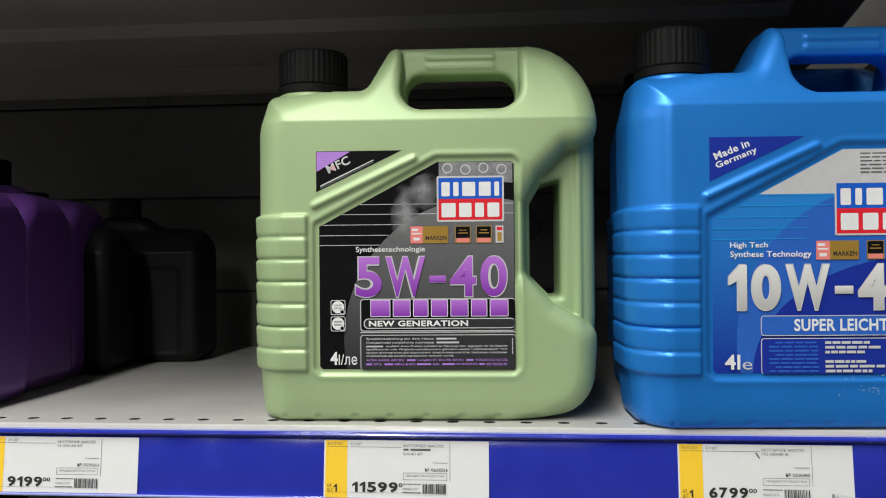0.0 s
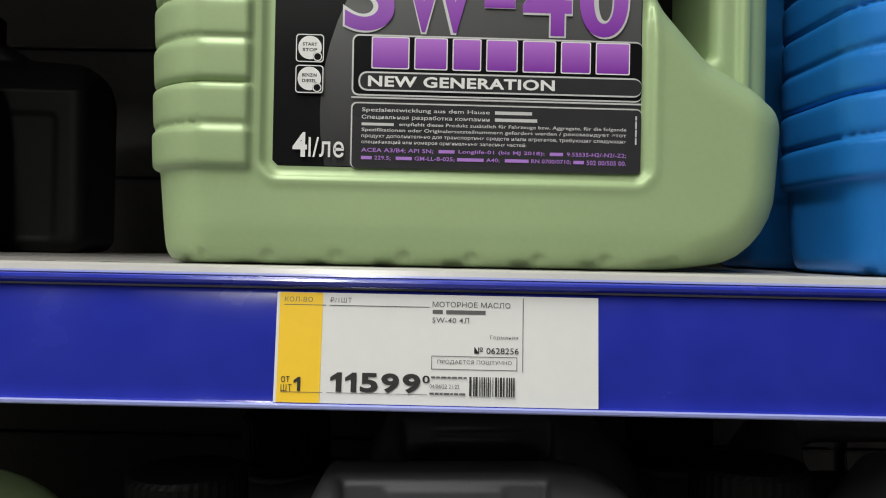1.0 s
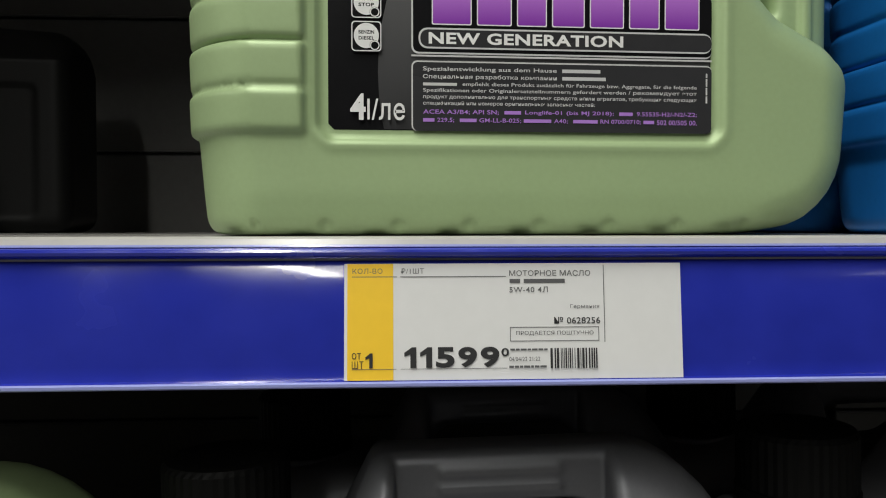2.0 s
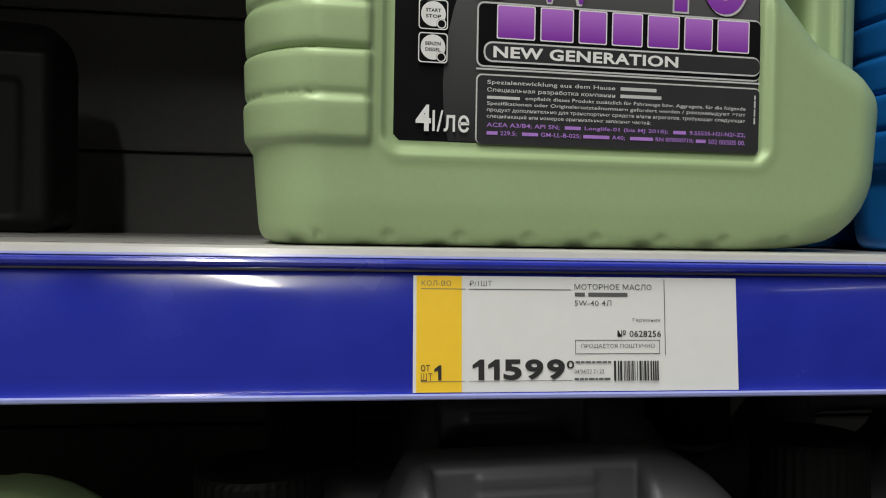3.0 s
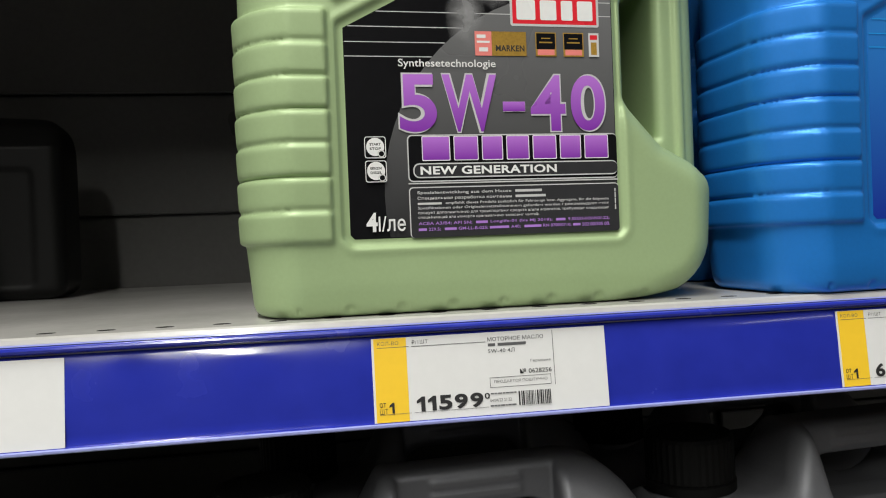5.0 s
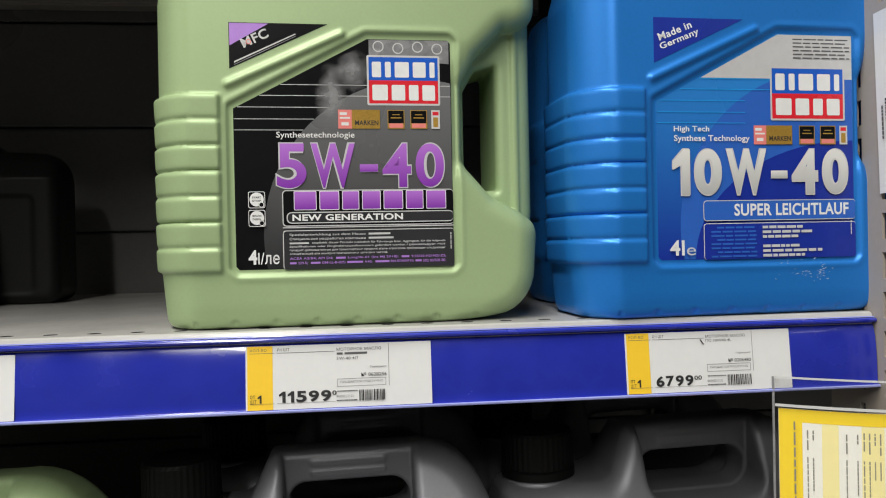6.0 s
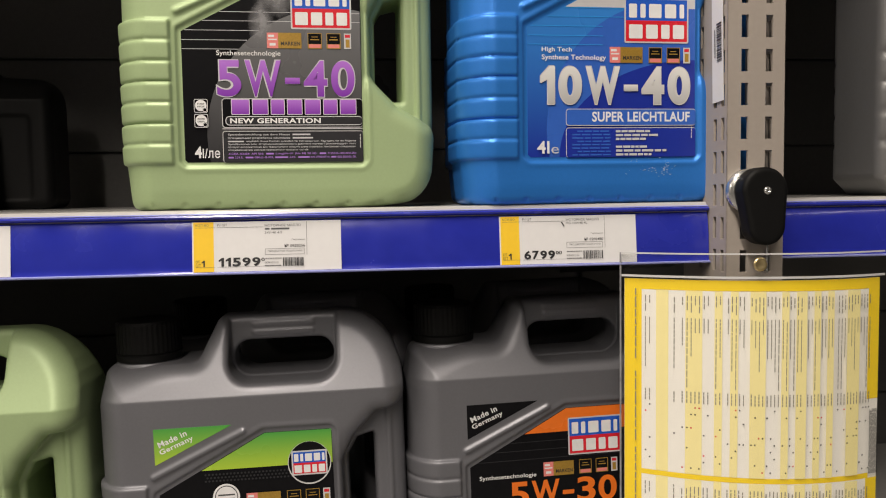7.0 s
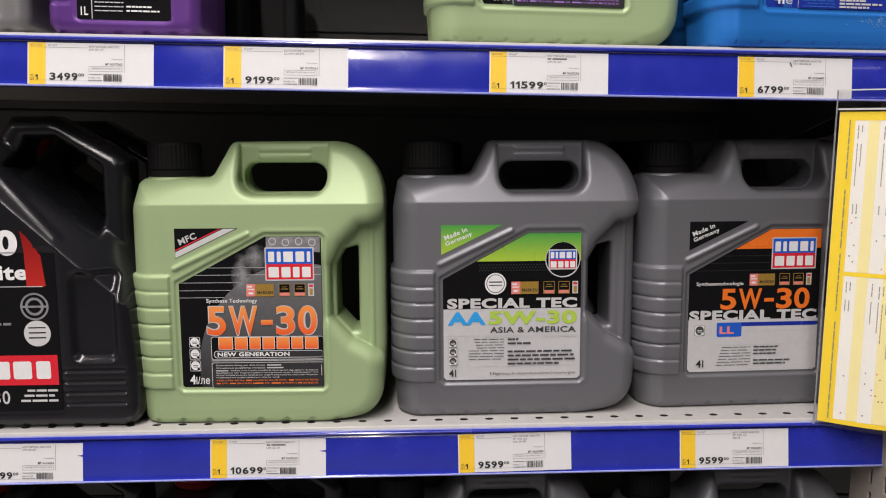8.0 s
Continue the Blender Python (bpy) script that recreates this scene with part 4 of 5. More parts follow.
# ---- price tags ----
def price_tag(m, price, cents, lines, number, width, group="price tags on the shelf strips", bend=0.0):
    ob = thing("price_tag", m, "white paper price tag with yellow band, price " + price, "price tag", group)
    place = lambda u, v, h: (u, -h + 0.0040 * v / 0.037 + bend * math.sin(u / 0.11 * math.pi), v)
    bm = bmesh.new()
    n = 10
    grid = [[[bm.verts.new((0.11 * i / n, place(0.11 * i / n, 0.037 * j, 0)[1] + d, 0.037 * j)) for i in range(n + 1)] for j in (0, 1)] for d in (0, 0.0003)]
    for i in range(n):
        bm.faces.new((grid[0][0][i], grid[0][0][i + 1], grid[0][1][i + 1], grid[0][1][i]))
        bm.faces.new((grid[1][1][i], grid[1][1][i + 1], grid[1][0][i + 1], grid[1][0][i]))
        for j in (0, 1):
            bm.faces.new((grid[0][j][i], grid[1][j][i], grid[1][j][i + 1], grid[0][j][i + 1]))
    for i in (0, n):
        bm.faces.new((grid[0][0][i], grid[0][1][i], grid[1][1][i], grid[1][0][i]))
    bmesh.ops.recalc_face_normals(bm, faces=bm.faces)
    paper = part("paper", bm, PAPER, ob)
    p = Print(place)
    k, q = 0.11 / 1330, 0.037 / 462
    U = lambda x: (x - 40) * k
    V = lambda y: (510 - y) * q
    R = lambda mat, x0, y0, x1, y1: p.rect(mat, U(x0), V(y1), U(x1), V(y0))
    T = lambda mat, s, x0, y0, x1, y1, b=0.0: p.text(mat, s, U(x0), V(y1), U(x1), V(y0), b)
    R(PAPERYELLOW, 52, 49, 230, 509)
    T(GREYINK, "КОЛ-ВО", 72, 67, 188, 88)
    R(GREYINK, 70, 99, 244, 102)
    T(GREYINK, "₽/1ШТ", 260, 67, 350, 88)
    R(GREYINK, 258, 99, 672, 102)
    T(GREYINK, lines[0], 685, 76, 685 + 23 * len(lines[0]), 99, 0.004)
    for i, s in enumerate(lines[1:]):
        y = 108 + 34 * i
        if s == "name":
            R(GREYINK, 686, y + 3, 728, y + 19)
            R(GREYINK, 742, y + 3, 905, y + 19)
        else:
            T(GREYINK, s, 685, y, 685 + 19 * len(s), y + 23, 0.004)
    T(GREYINK, "Германия", 925, 214, 1040, 233)
    T(INK, "№ " + number, 860, 264, 1043, 291, 0.006)
    p.border(GREYINK, U(685), V(360), U(1037), V(303), 0.00022)
    T(GREYINK, "ПРОДАЕТСЯ ПОШТУЧНО", 709, 319, 1015, 338)
    R(GREYINK, 1058, 55, 1061, 365)
    p.figures(INK, price, U(272), V(461), U(272 + 74 * len(price)), V(380), 0.035)
    T(INK, cents, 280 + 74 * len(price), 386, 280 + 74 * len(price) + 30 * len(cents), 418, 0.02)
    R(GREYINK, 70, 464, 242, 466)
    R(GREYINK, 258, 464, 672, 466)
    T(INK, "ОТ", 70, 400, 105, 425, 0.01)
    T(INK, "ШТ", 70, 433, 115, 462, -0.004)
    p.figures(INK, "1", U(122), V(460), U(150), V(402), 0.0)
    p.bars(GREYINK, U(685), V(396), U(835), 0.0006, 7, 6)
    T(GREYINK, "04/04/22 21:22", 680, 421, 802, 438)
    p.bars(GREYINK, U(680), V(464), U(835), 0.0007, 9, 7)
    rng = random.Random(number)
    x = 842.0
    while x < 1030:
        w = rng.choice((3, 3, 6, 9))
        R(INK, x, 387, x + w, 467)
        x += w + rng.choice((3, 4, 7))
    if price == "6799":
        p.poly(INK, [(0.0490, 0.0320), (0.0500, 0.0322), (0.0520, 0.0290), (0.0514, 0.0288)])
    p.finish(paper)
    ob.scale = (width / 0.11, 1, 1)
    return ob


OIL = "МОТОРНОЕ МАСЛО"
TAG_Z = -0.0458
for base, x, width, price, cents, lines, number, tilt in (
        (TOP, -0.0955, 0.1095, "11599", "0", (OIL, "name", "5W-40 4Л"), "0628256", 0.0),
        (TOP, 0.1350, 0.1080, "6799", "00", (OIL, "ПС 10W40 4L"), "0206480", 0.0),
        (TOP, -0.3360, 0.1120, "9199", "00", (OIL, "LS 5W-30 4Л"), "0570261", 0.0),
        (TOP, -0.5090, 0.1110, "3499", "00", (OIL, "5W-30 1Л"), "0570262", 0.0),
        (MID, -0.3560, 0.1100, "10699", "0", (OIL, "name", "5W-30 4Л"), "0628255", 0.6),
        (MID, -0.1180, 0.1100, "9599", "00", (OIL, "SP TEC AA", "5W-30 4Л"), "0600081", -0.7),
        (MID, 0.0990, 0.1080, "9599", "00", (OIL, "SP TEC LL", "5W-30"), "0600082", 0.0),
        (MID, -0.5850, 0.1090, "8299", "00", (OIL, "5W-30 4Л"), "0618203", 0.6)):
    price_tag(base @ Matrix.Translation((x, -0.0026, TAG_Z)) @ Matrix.Rotation(radians(tilt), 4, "Y"), price, cents, lines, number, width)


# ---- oil jugs ----
def on(base, x, y, turn=0.0):
    """A place on a shelf: x along it, y the jug's front face, turned by some degrees."""
    return base @ Matrix.Translation((x, y + JUG_D, 0.0004)) @ Matrix.Rotation(radians(turn), 4, "Z")


JUGS = "four-litre oil jugs on the shelves"
BEHIND = "oil jugs standing in the second rank"
oil_jug(on(TOP, -0.0310, 0.0175, 2.6), "oil_jug", "pearly green plastic oil jug with black and violet 5W-40 label", GREEN, art_moly, "mfc_violet", LABBLACK, group=JUGS, args=("5W-40", PURPLEINK, PURPLETEXT, True, 2), scale=(0.985, 0.985, 0.99))
blue_jug = oil_jug(on(TOP, 0.2295, 0.0035, 3.0), "oil_jug", "blue plastic oil jug with silver 10W-40 lettering, scuffed", BLUE, art_super, "made", LABNAVY, LABBLUE, group=JUGS)
rng = random.Random(21)
marks = Print(lambda u, v, h: (u, -JUG_D - h, v))
for i in range(46):
    u, v = rng.gauss(0.022, 0.013), rng.gauss(0.0255, 0.0035)
    if i % 3 == 0:
        u, v = rng.gauss(0.036, 0.002), rng.gauss(0.0285, 0.0025)
    a, n, w = rng.uniform(-0.5, 0.5), rng.uniform(0.0008, 0.0030), rng.uniform(0.0001, 0.0004)
    c, d = math.cos(a) * n, math.sin(a) * n
    marks.poly(SCUFF, [(u, v), (u + c * 0.5, v + d * 0.5 - w), (u + c, v + d), (u + c * 0.45, v + d * 0.45 + w)], "bar")
marks.finish(blue_jug)
oil_jug(on(MID, -0.3090, 0.0180, -1.2), "oil_jug", "pearly green plastic oil jug with orange 5W-30 label", GREEN, art_moly, "mfc_red", LABBLACK, group=JUGS, args=("5W-30", ORANGEINK, ORANGEFLAT, False, 3), scale=(1.005, 1.0, 1.025))
oil_jug(on(MID, -0.0570, 0.0285, 0.4), "oil_jug", "dark grey plastic oil jug with green-cornered Asia label", GREY, art_asia, "made", LEAF, LABBLACK, group=JUGS, scale=(1.005, 1.0, 1.025))
oil_jug(on(MID, 0.1910, 0.0440, 2.0), "oil_jug", "dark grey plastic oil jug with orange 5W-30 label", GREY, art_ll, "made", LABBLACK, LABBLACK, group=JUGS, scale=(1.005, 1.0, 1.025))
oil_jug(on(TOP, 0.2400, 0.1300, 2.0), "oil_jug", "blue plastic oil jug in the second rank", BLUE, fine=False, group=BEHIND)
oil_jug(on(MID, -0.0400, 0.1560, 1.0), "oil_jug", "dark grey plastic oil jug in the second rank", GREY, fine=False, group=BEHIND, scale=(1.005, 1.0, 1.025))
oil_jug(on(MID, 0.1900, 0.1720, 2.0), "oil_jug", "dark grey plastic oil jug in the second rank", GREY, fine=False, group=BEHIND, scale=(1.005, 1.0, 1.025))
oil_jug(on(LOW, -0.0830, 0.0300, 1.0), "oil_jug", "dark grey plastic oil jug on the lower shelf", GREY, fine=False, group=JUGS)
oil_jug(on(LOW, 0.1830, 0.0300, 1.0), "oil_jug", "dark grey plastic oil jug on the lower shelf", GREY, fine=False, group=JUGS)


def art_litre(p, *_):
    """Black label of the one-litre jug."""
    p.rect(LABSILVER, 0.0210, 0.001, 0.0222, 0.060)
    for i in range(9):
        p.bars(LABPALE, 0.0260, 0.052 - i * 0.0052, 0.068, 0.0012, 170 + i, 5)
        if i not in (3, 6):
            p.bars(LABWHITE, 0.0720, 0.052 - i * 0.0052, 0.100 + 0.01 * (i % 3), 0.0020, 190 + i, 5)
    p.rect(LOGORED, 0.02, 0.078, 0.1355, 0.083)
    p.text(LABWHITE, "5W-30", 0.0260, 0.088, 0.1300, 0.110, 0.04)
    p.rect(LABPALE, 0.05, 0.118, 0.13, 0.1275)
    p.text(LABWHITE, "1L", 0.0060, 0.005, 0.0165, 0.0155, 0.02)


def litre_dist(x, y, z):
    half = 0.041 - np.clip((z - 0.140) * 0.7, 0, 0.020)
    half = half - 0.0012 * step(0.003, 0.001, box_dist(x, z, -0.041, 0.043, 0.014, 0.118, 0.004))
    for k in range(4):
        half = half - 0.002 * step(0.0022, 0.0003, np.abs(z - 0.030 - 0.016 * k)) * step(-0.046, -0.049, x)
    out = [(-0.060, 0.0), *arc(0.055, 0.014, 0.014, 0.014, -90, 0, 5), *arc(0.049, 0.148, 0.020, 0.022, 0, 90, 5), (0.010, 0.172), (-0.010, 0.186), (-0.056, 0.186), (-0.069, 0.168), (-0.069, 0.010)]
    r = 0.012
    a, b = poly_dist(x, z, out) + r, np.abs(y) - half + r
    return np.minimum(np.maximum(a, b), 0) + np.hypot(np.maximum(a, 0), np.maximum(b, 0)) - r


LITRE_MESH = skin("litre_body", litre_dist, (-0.0763, -0.0487, -0.0053), (0.076, 0.049, 0.192), 0.0024)


def litre_jug(m, label, mat, group, art=None, cap=CAPBLACK, scale=(1, 1, 1)):
    ob = thing("small_oil_jug", m, label, "oil jug", group)
    ob.scale = scale
    piece("body", own(LITRE_MESH, mat), mat, ob)
    c = piece("cap", own(CAP_MESH, cap), cap, ob)
    c.location, c.scale = (-0.036, 0, 0.186), (0.8, 0.8, 0.9)
    if art:
        y0 = -0.0399
        lab = part("label", box_bm(-0.041, 0.043, y0 - 0.0001, y0 + 0.0003, 0.014, 0.118), LABBLACK, ob)
        p = Print(lambda u, v, h: (-0.041 + u * 0.617, y0 - 0.0001 - h, 0.014 + v * 0.727))
        art(p)
        p.finish(lab)
    return ob


LITRES = "one-litre violet oil jugs"
for i, (x, y, t) in enumerate(((-0.431, 0.0180, 1.0), (-0.442, 0.1040, 1.0), (-0.452, 0.1900, 1.0))):
    m = TOP @ Matrix.Translation((x, y + 0.041, 0.0004)) @ Matrix.Rotation(radians(t), 4, "Z")
    litre_jug(m, "violet plastic one-litre oil jug with black label", PURPLE, LITRES, art_litre if i == 0 else None)
litre_jug(TOP @ Matrix.Translation((-0.585, 0.018 + 0.041, 0.0004)), "silver grey plastic one-litre oil jug", SILVER, "one-litre grey oil jugs")


def art_stripe(p, *_):
    """Pale label with a red stripe."""
    p.rect(LABPALE, 0.001, 0.001, 0.135, 0.142)
    p.rect(LOGORED, 0.001, 0.064, 0.135, 0.072)
    p.rect(LABSMOKE, 0.03, 0.09, 0.12, 0.105)


litre_jug(TOP2 @ Matrix.Translation((0.585, 0.030 + 0.041, 0.0004)), "silver grey oil jug with red striped label in the next bay", SILVER, "grey jugs in the next bay", art_stripe, scale=(1.7, 1.0, 1.55))


def art_dark(p, *_):
    p.rect(DIMRED, 0.02, 0.09, 0.07, 0.115)
    p.rect(DIMRED, 0.03, 0.05, 0.11, 0.062)
    p.rect(LABGREY, 0.05, 0.075, 0.085, 0.088)


for i, (x, y) in enumerate(((-0.425, 0.250), (-0.372, 0.345))):
    litre_jug(TOP @ Matrix.Translation((x, y, 0.0004)) @ Matrix.Rotation(radians(4), 4, "Z"), "black plastic oil jug deep in the shelf", DEEPBLACK, "black jugs deep in the shelf", art_dark if i == 0 else None, scale=(0.9, 0.9, 0.85))


# ---- the black jug with the sloping handle ----
BJ_OUT = [(-0.200, 0.0), *arc(-0.016, 0.016, 0.016, 0.016, -90, 0, 5), (0.0, 0.05), (-0.006, 0.130), (-0.0135, 0.170), (-0.0135, 0.2365), (-0.020, 0.243), (-0.079, 0.2776), (-0.116, 0.2776), (-0.124, 0.268), (-0.140, 0.238), (-0.184, 0.236), (-0.2, 0.22), (-0.206, 0.2), (-0.206, 0.008)]
BJ_HOLE = [(-0.117, 0.233), (-0.1035, 0.257), (-0.076, 0.258), (-0.0365, 0.232), (-0.0365, 0.187), (-0.040, 0.172)]


def black_jug_dist(x, y, z):
    ay = np.abs(y)
    slope = (x + 0.138) * 0.682 + (z - 0.230) * 0.73
    half = 0.056 - np.clip(slope * 1.1, 0, 0.034)
    half = half + 0.0020 * step(0.004, 0.0, capsule_dist(x, z, -0.116, 0.226, -0.066, 0.170))
    half = half - 0.006 * step(0.003, -0.004, box_dist(x, z, -0.056, -0.018, 0.062, 0.140, 0.008))
    for k in range(4):
        half = half - 0.0022 * step(0.0022, 0.0004, capsule_dist(x, z, -0.066, 0.023 + 0.010 * k, -0.012, 0.023 + 0.010 * k))
    half = half - 0.0012 * step(0.003, -0.001, box_dist(x, z, -0.215, -0.066, 0.016, 0.160, 0.004))
    r = 0.013
    a, b = poly_dist(x, z, BJ_OUT) + r, ay - half + r
    d = np.minimum(np.maximum(a, b), 0) + np.hypot(np.maximum(a, 0), np.maximum(b, 0)) - r
    return smax(d, -poly_dist(x, z, BJ_HOLE), 0.008)


BJ_MESH = skin("black_jug_body", black_jug_dist, (-0.2167, -0.0647, -0.0063), (0.010, 0.066, 0.284), 0.0024)


def black_jug(m, lettered):
    ob = thing("black_oil_jug", m @ Matrix.Scale(1.08, 4), "glossy black oil jug with sloping handle and red stripe label", "oil jug", "black oil jugs")
    piece("body", own(BJ_MESH, BLACKJUG), BLACKJUG, ob)
    c = piece("cap", own(CAP_MESH, CAPRED), CAPRED, ob, "ribbed red screw cap")
    c.location = (-0.158, 0, 0.237)
    if lettered:
        y0 = -0.0552
        lab = part("label", box_bm(-0.198, -0.0675, y0, y0 + 0.0004, 0.018, 0.158), LABBLACK, ob)
        p = Print(lambda u, v, h: (-0.191 + u, y0 - h - (0.0011 if v > 0.159 else 0), v))
        p.poly(REDINK, [(0.040, 0.123), (0.056, 0.190), (0.0660, 0.196), (0.064, 0.165), (0.058, 0.123)])
        p.poly(REDINK, [(0.0985, 0.129), (0.0985, 0.160), (0.0960, 0.178), (0.1020, 0.172), (0.1120, 0.156), (0.1150, 0.129)])
        p.text(LABWHITE, "0", 0.0740, 0.1560, 0.0935, 0.1785, 0.05)
        p.text(LABWHITE, "lite", 0.0690, 0.1345, 0.1000, 0.1480, 0.035)
        p.rect(LABSILVER, 0.005, 0.1283, 0.1125, 0.1290)
        p.disc(LABSMOKE, 0.1040, 0.1110, 0.0122, 0.0105)
        p.disc(LABSMOKE, 0.1040, 0.1110, 0.0080, 0.0058)
        p.rect(LABSMOKE, 0.0920, 0.1100, 0.1160, 0.1118)
        p.disc(LABPALE, 0.1050, 0.0870, 0.0116)
        for dv in (0.0050, 0.0005, -0.0040):
            p.rect(LABBLACK, 0.0975, 0.0865 + dv, 0.1125, 0.0877 + dv)
        p.bars(LABSMOKE, 0.040, 0.0945, 0.0855, 0.0022, 12, 4)
        p.text(LABPALE, "T", 0.0625, 0.0855, 0.0655, 0.0915, 0.02)
        p.rect(LOGORED, 0.010, 0.0405, 0.1210, 0.0675, name="maker_block")
        for a, b in ((0.016, 0.036), (0.040, 0.059), (0.063, 0.079), (0.082, 0.098), (0.102, 0.1145)):
            p.rect(LABWHITE, a, 0.0460, b, 0.0620, 0.002, name="maker_block")
        p.text(LABPALE, "0W-30", 0.0350, 0.0235, 0.0774, 0.0355, 0.01)
        for i in range(3):
            p.bars(LABPALE, 0.093 - 0.003 * i, 0.0345 - i * 0.0046, 0.1195, 0.0020, 210 + i, 3)
        p.finish(lab)
    return ob


black_jug(MID @ Matrix.Translation((-0.4230, 0.0120 + 0.0605, 0.0004)) @ Matrix.Rotation(radians(-0.5), 4, "Z"), True)
black_jug(MID @ Matrix.Translation((-0.4260, 0.0150 + 0.196, 0.0004)), False)
black_jug(LOW @ Matrix.Translation((-0.212, 0.03 + 0.056, 0.0004)), False)
black_jug(LOW @ Matrix.Translation((-0.420, 0.03 + 0.056, 0.0004)), False)


# ---- the hanging price sheet in its clear pouch ----
SHEET_W, SHEET_H, SHEET_TOP = 0.210, 0.297, 1.303


def sheet_curve(u):
    """Where the sheet hangs, seen from above, u metres from its left edge."""
    t = (u - 0.105) / 0.105
    return 0.3245 + 0.0920 * t, -0.048 - 0.020 * t + 0.024 * t * t


def film(u0, u1, v0, v1, lift, n=14):
    bm = bmesh.new()
    cols = [[bm.verts.new((sheet_curve(u0 + (u1 - u0) * i / n)[0], sheet_curve(u0 + (u1 - u0) * i / n)[1] + lift, SHEET_TOP + v)) for v in (v0, v1)] for i in range(n + 1)]
    for a, b in zip(cols, cols[1:]):
        bm.faces.new((a[0], b[0], b[1], a[1]))
    return bm


def curved(u0, u1, v0, v1, lift, n=14):
    bm = bmesh.new()
    cols = []
    for i in range(n + 1):
        x, y = sheet_curve(u0 + (u1 - u0) * i / n)
        cols.append([bm.verts.new((x, y + d, SHEET_TOP + v)) for v in (v0, v1) for d in (lift, lift + 0.0003)])
    for a, b in zip(cols, cols[1:]):
        bm.faces.new((a[0], b[0], b[2], a[2]))
        bm.faces.new((a[1], a[3], b[3], b[1]))
        bm.faces.new((a[2], b[2], b[3], a[3]))
        bm.faces.new((a[0], a[1], b[1], b[0]))
    for c in (cols[0], cols[-1]):
        bm.faces.new((c[0], c[1], c[3], c[2]))
    bmesh.ops.recalc_face_normals(bm, faces=bm.faces)
    return bm


def sheet_place(u, v, h):
    x, y = sheet_curve(u)
    return (x, y - h, SHEET_TOP - SHEET_H + v)


board = thing("hanging_sheet", Matrix.Identity(4), "yellow and white printed table sheet in a clear hanging pouch", "sign")
sheet = part("sheet", curved(0, SHEET_W, -SHEET_H, 0, 0.0), SHEETWHITE, board)
p = Print(sheet_place, 0.0000012)
for a, b in ((0, 0.004), (0.004, 0.008), (0.008, 0.0125)):
    p.rect(SHEETYELLOW, a, 0, b, SHEET_H)
for i in range(20):
    u0, u1 = 0.0125 + 0.0094 * i, 0.0125 + 0.0094 * (i + 1)
    p.rect(SHEETYELLOW, u0, SHEET_H - 0.008, u1, SHEET_H)
    p.rect(SHEETYELLOW, u0, 0.1440, u1, 0.1480)
    p.rect(SHEETYELLOW, u0, 0.0, u1, 0.0045)
p.rect(SHEETYELLOW, 0.198, 0.205, 0.2099, SHEET_H)
p.rect(SHEETYELLOW, 0.198, 0.075, 0.2099, 0.144)
rng = random.Random(11)
u = 0.0140
col = 0
while u < 0.196:
    w = rng.choice((0.0060, 0.0090, 0.0125))
    if col % 2:
        p.rect(SHEETPALE, u, 0.0046, min(u + w, 0.1975), 0.1438)
        p.rect(SHEETPALE, u, 0.1482, min(u + w, 0.1975), SHEET_H - 0.0082)
    for k in range(max(1, int(w / 0.0030))):
        uu = u + 0.0009 + k * 0.0030
        if rng.random() < 0.14:
            continue
        for top in (SHEET_H - 0.012, 0.1385):
            p.bars(SHEETINK, top - rng.uniform(0.006, 0.014), uu, top, 0.0008, rng.random(), 2, turn=True)
            long = rng.choice((0.010, 0.020, 0.028, 0.038, 0.052))
            p.bars(SHEETINK, top - 0.018 - long, uu, top - 0.017, 0.0007, rng.random(), 9, turn=True)
            if top > 0.2:
                p.bars(SHEETINK, top - 0.082, uu, top - 0.073, 0.0008, rng.random(), 3, turn=True)
            for q in range(3):
                dv = top - 0.086 - rng.randrange(10) * 0.0052
                if rng.random() < 0.75 and dv > 0.008:
                    p.rect(LOGORED if rng.random() < 0.15 else INK, uu, dv, uu + 0.0011, dv + 0.0011)
    u += w
    col += 1
for top in (0.290, 0.225, 0.165, 0.100, 0.060):
    p.bars(SHEETINK, top - 0.055, 0.0070, top, 0.0009, int(top * 1000), 6, turn=True)
for i in range(12):
    p.bars(INK, 0.148, 0.1995 + i * 0.0008, 0.198, 0.0004, 300 + i, 9, turn=True)
p.finish(sheet)
pouch = part("pouch", film(-0.003, SHEET_W + 0.003, -SHEET_H - 0.004, 0.020, -0.0022), FILM, board, "clear plastic pouch")
back = part("pouch_back", film(-0.003, SHEET_W + 0.003, -SHEET_H - 0.004, 0.020, 0.0012), FILM, board)
pouch.visible_shadow = back.visible_shadow = False
# seam in pale grey, its colour standing in for the white highlight along it
part("pouch_seam", curved(-0.003, SHEET_W + 0.003, 0.0015, 0.0032, -0.0030), LABPALE, board)
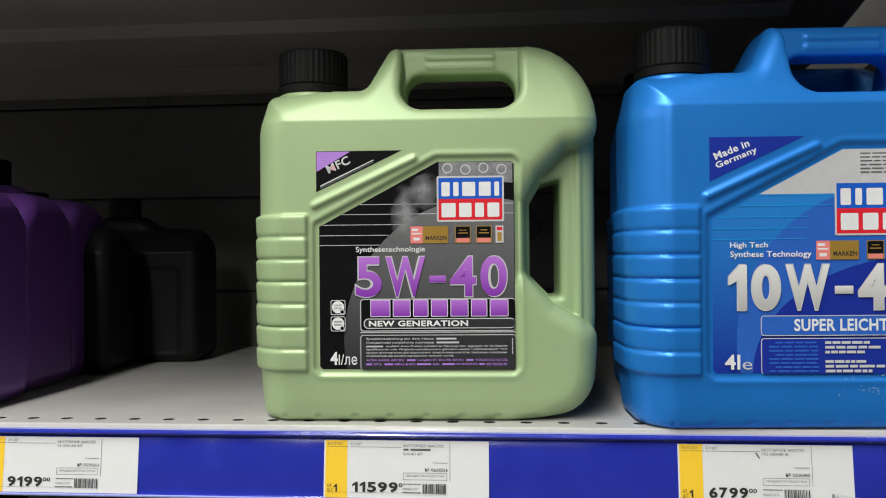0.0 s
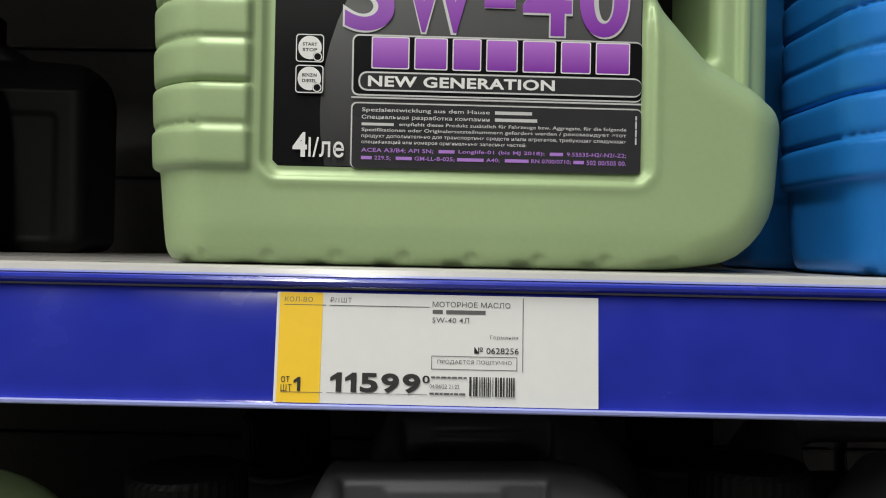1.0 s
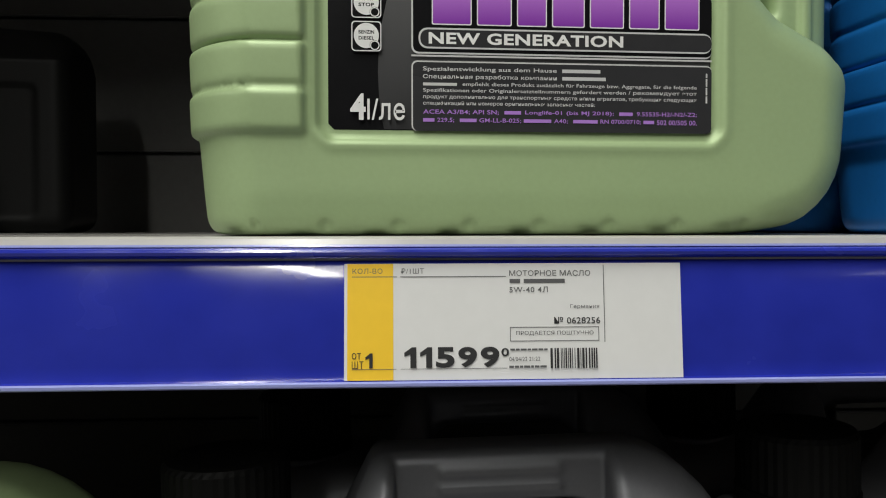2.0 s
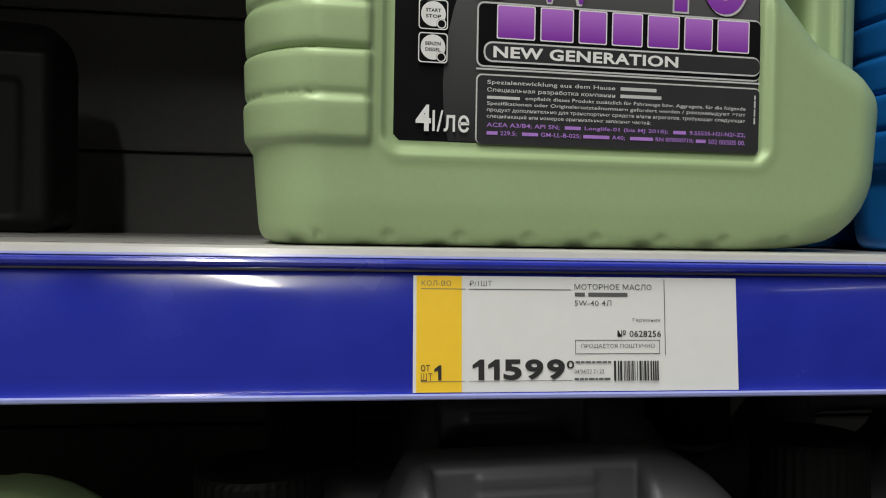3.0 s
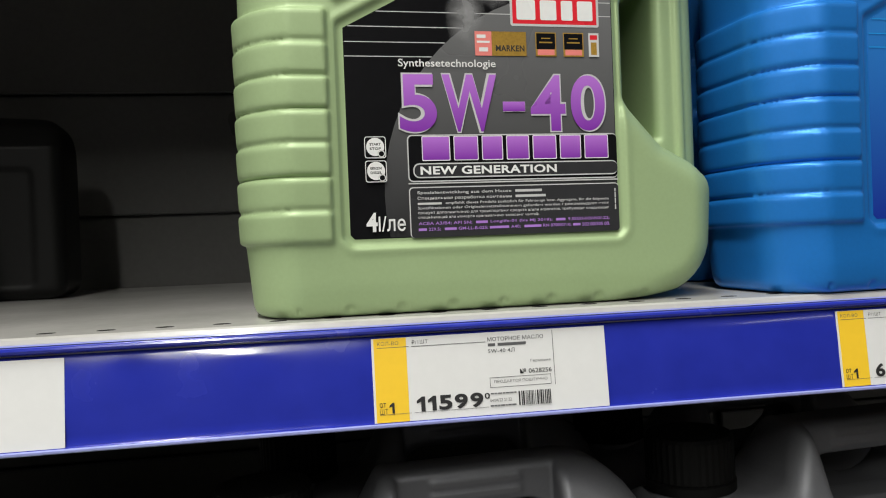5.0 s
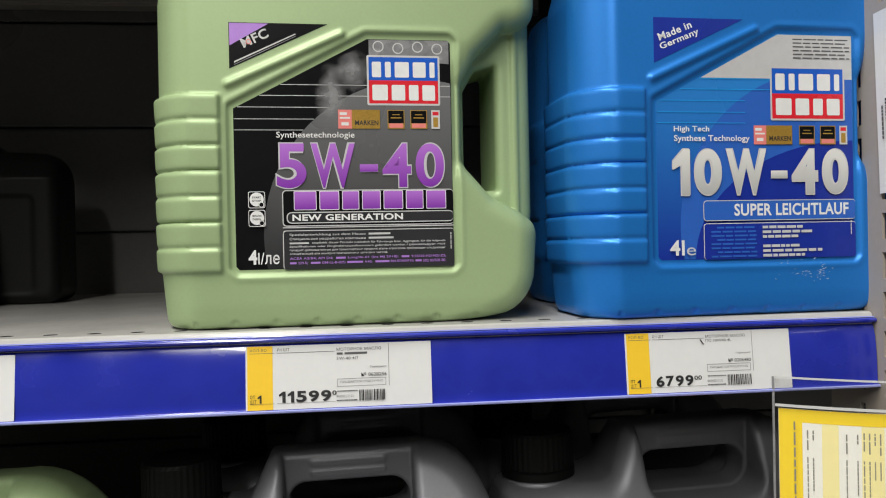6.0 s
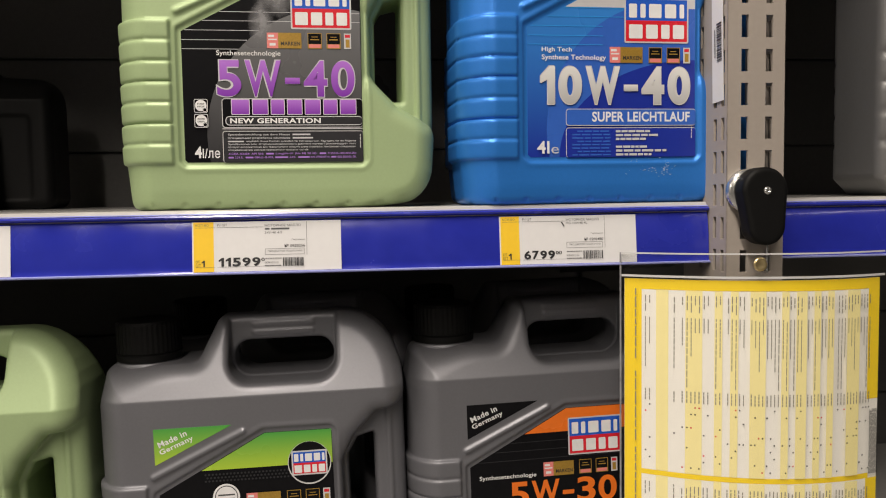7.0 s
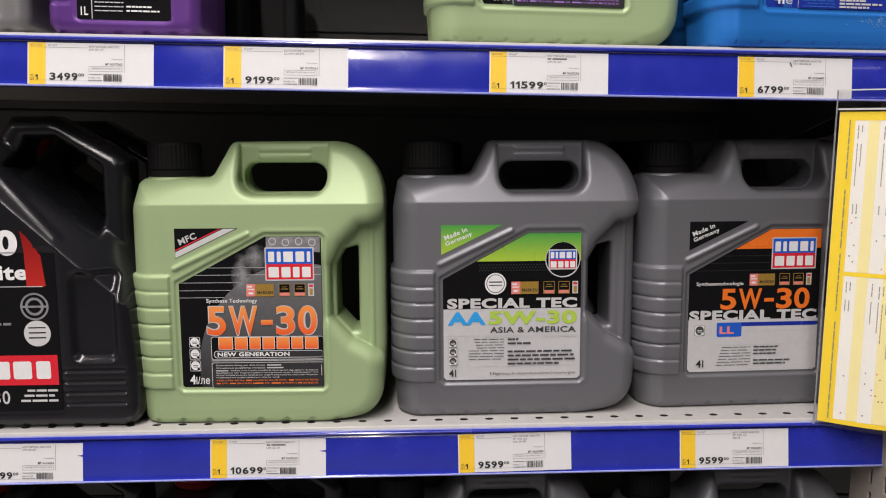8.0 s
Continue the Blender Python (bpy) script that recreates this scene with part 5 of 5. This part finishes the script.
part("pouch_rim", curved(-0.003, SHEET_W + 0.003, 0.0192, 0.0204, -0.0028), LABPALE, board)
part("pouch_edge", curved(-0.0042, -0.003, -SHEET_H - 0.004, 0.020, -0.0022, 2), LABSMOKE, board)
ring = lathe([(0.0028, 0, 0), (0.0052, 0, 0), (0.0052, 0.0008, 0), (0.0040, 0.0016, 0), (0.0028, 0.0008, 0)], 24)
eye = part("eyelet", ring, BRASS, board, smooth=True)
ex, ey = sheet_curve(0.0985)
eye.matrix_basis = Matrix.Translation((ex, ey - 0.0040, SHEET_TOP + 0.0125)) @ Matrix.Rotation(radians(90), 4, "X")

# ---- the magnet hook that carries it ----
hook = thing("magnet_hook", Matrix.Translation((0.3215, POST_Y, 1.3690)), "black plastic magnet hook on the steel upright", "hook")
disc = part("magnet", lathe([(0.0160, 0, 0), (0.0168, 0.001, 0), (0.0168, 0.006, 0), (0.0150, 0.0075, 0)], 40), STEEL, hook, "round zinc magnet cup", smooth=True)
disc.matrix_basis = Matrix.Translation((-0.0035, 0, 0.0)) @ Matrix.Rotation(radians(90), 4, "X")


def tear_dist(x, y, z):
    t = np.clip(-z / 0.026, 0, 1)
    d2 = np.hypot(x - 0.002 * t, z + 0.026 * t) - (0.0172 - 0.0035 * t)
    a, b = d2 + 0.003, np.abs(y) - 0.0085 + 0.003
    return np.minimum(np.maximum(a, b), 0) + np.hypot(np.maximum(a, 0), np.maximum(b, 0)) - 0.003


grip = piece("grip", skin("hook_grip", tear_dist, (-0.022, -0.012, -0.044), (0.022, 0.012, 0.022), 0.0016), CAPBLACK, hook)
grip.location = (0, -0.0150, 0)
screw = part("screw", lathe([(0.0030, 0, 0), (0.0030, 0.0004, 0), (0.0022, 0.0014, 0), (0.0009, 0.0015, 0), (0.0008, 0.0008, 0)], 20), STEEL, hook, smooth=True)
screw.matrix_basis = Matrix.Translation((0.001, -0.0233, 0)) @ Matrix.Rotation(radians(90), 4, "X")
wire = part("wire", box_bm(0.0030, 0.0046, -0.0190, -0.0174, -0.060, -0.036, bevel=0.0005), STEEL, hook)
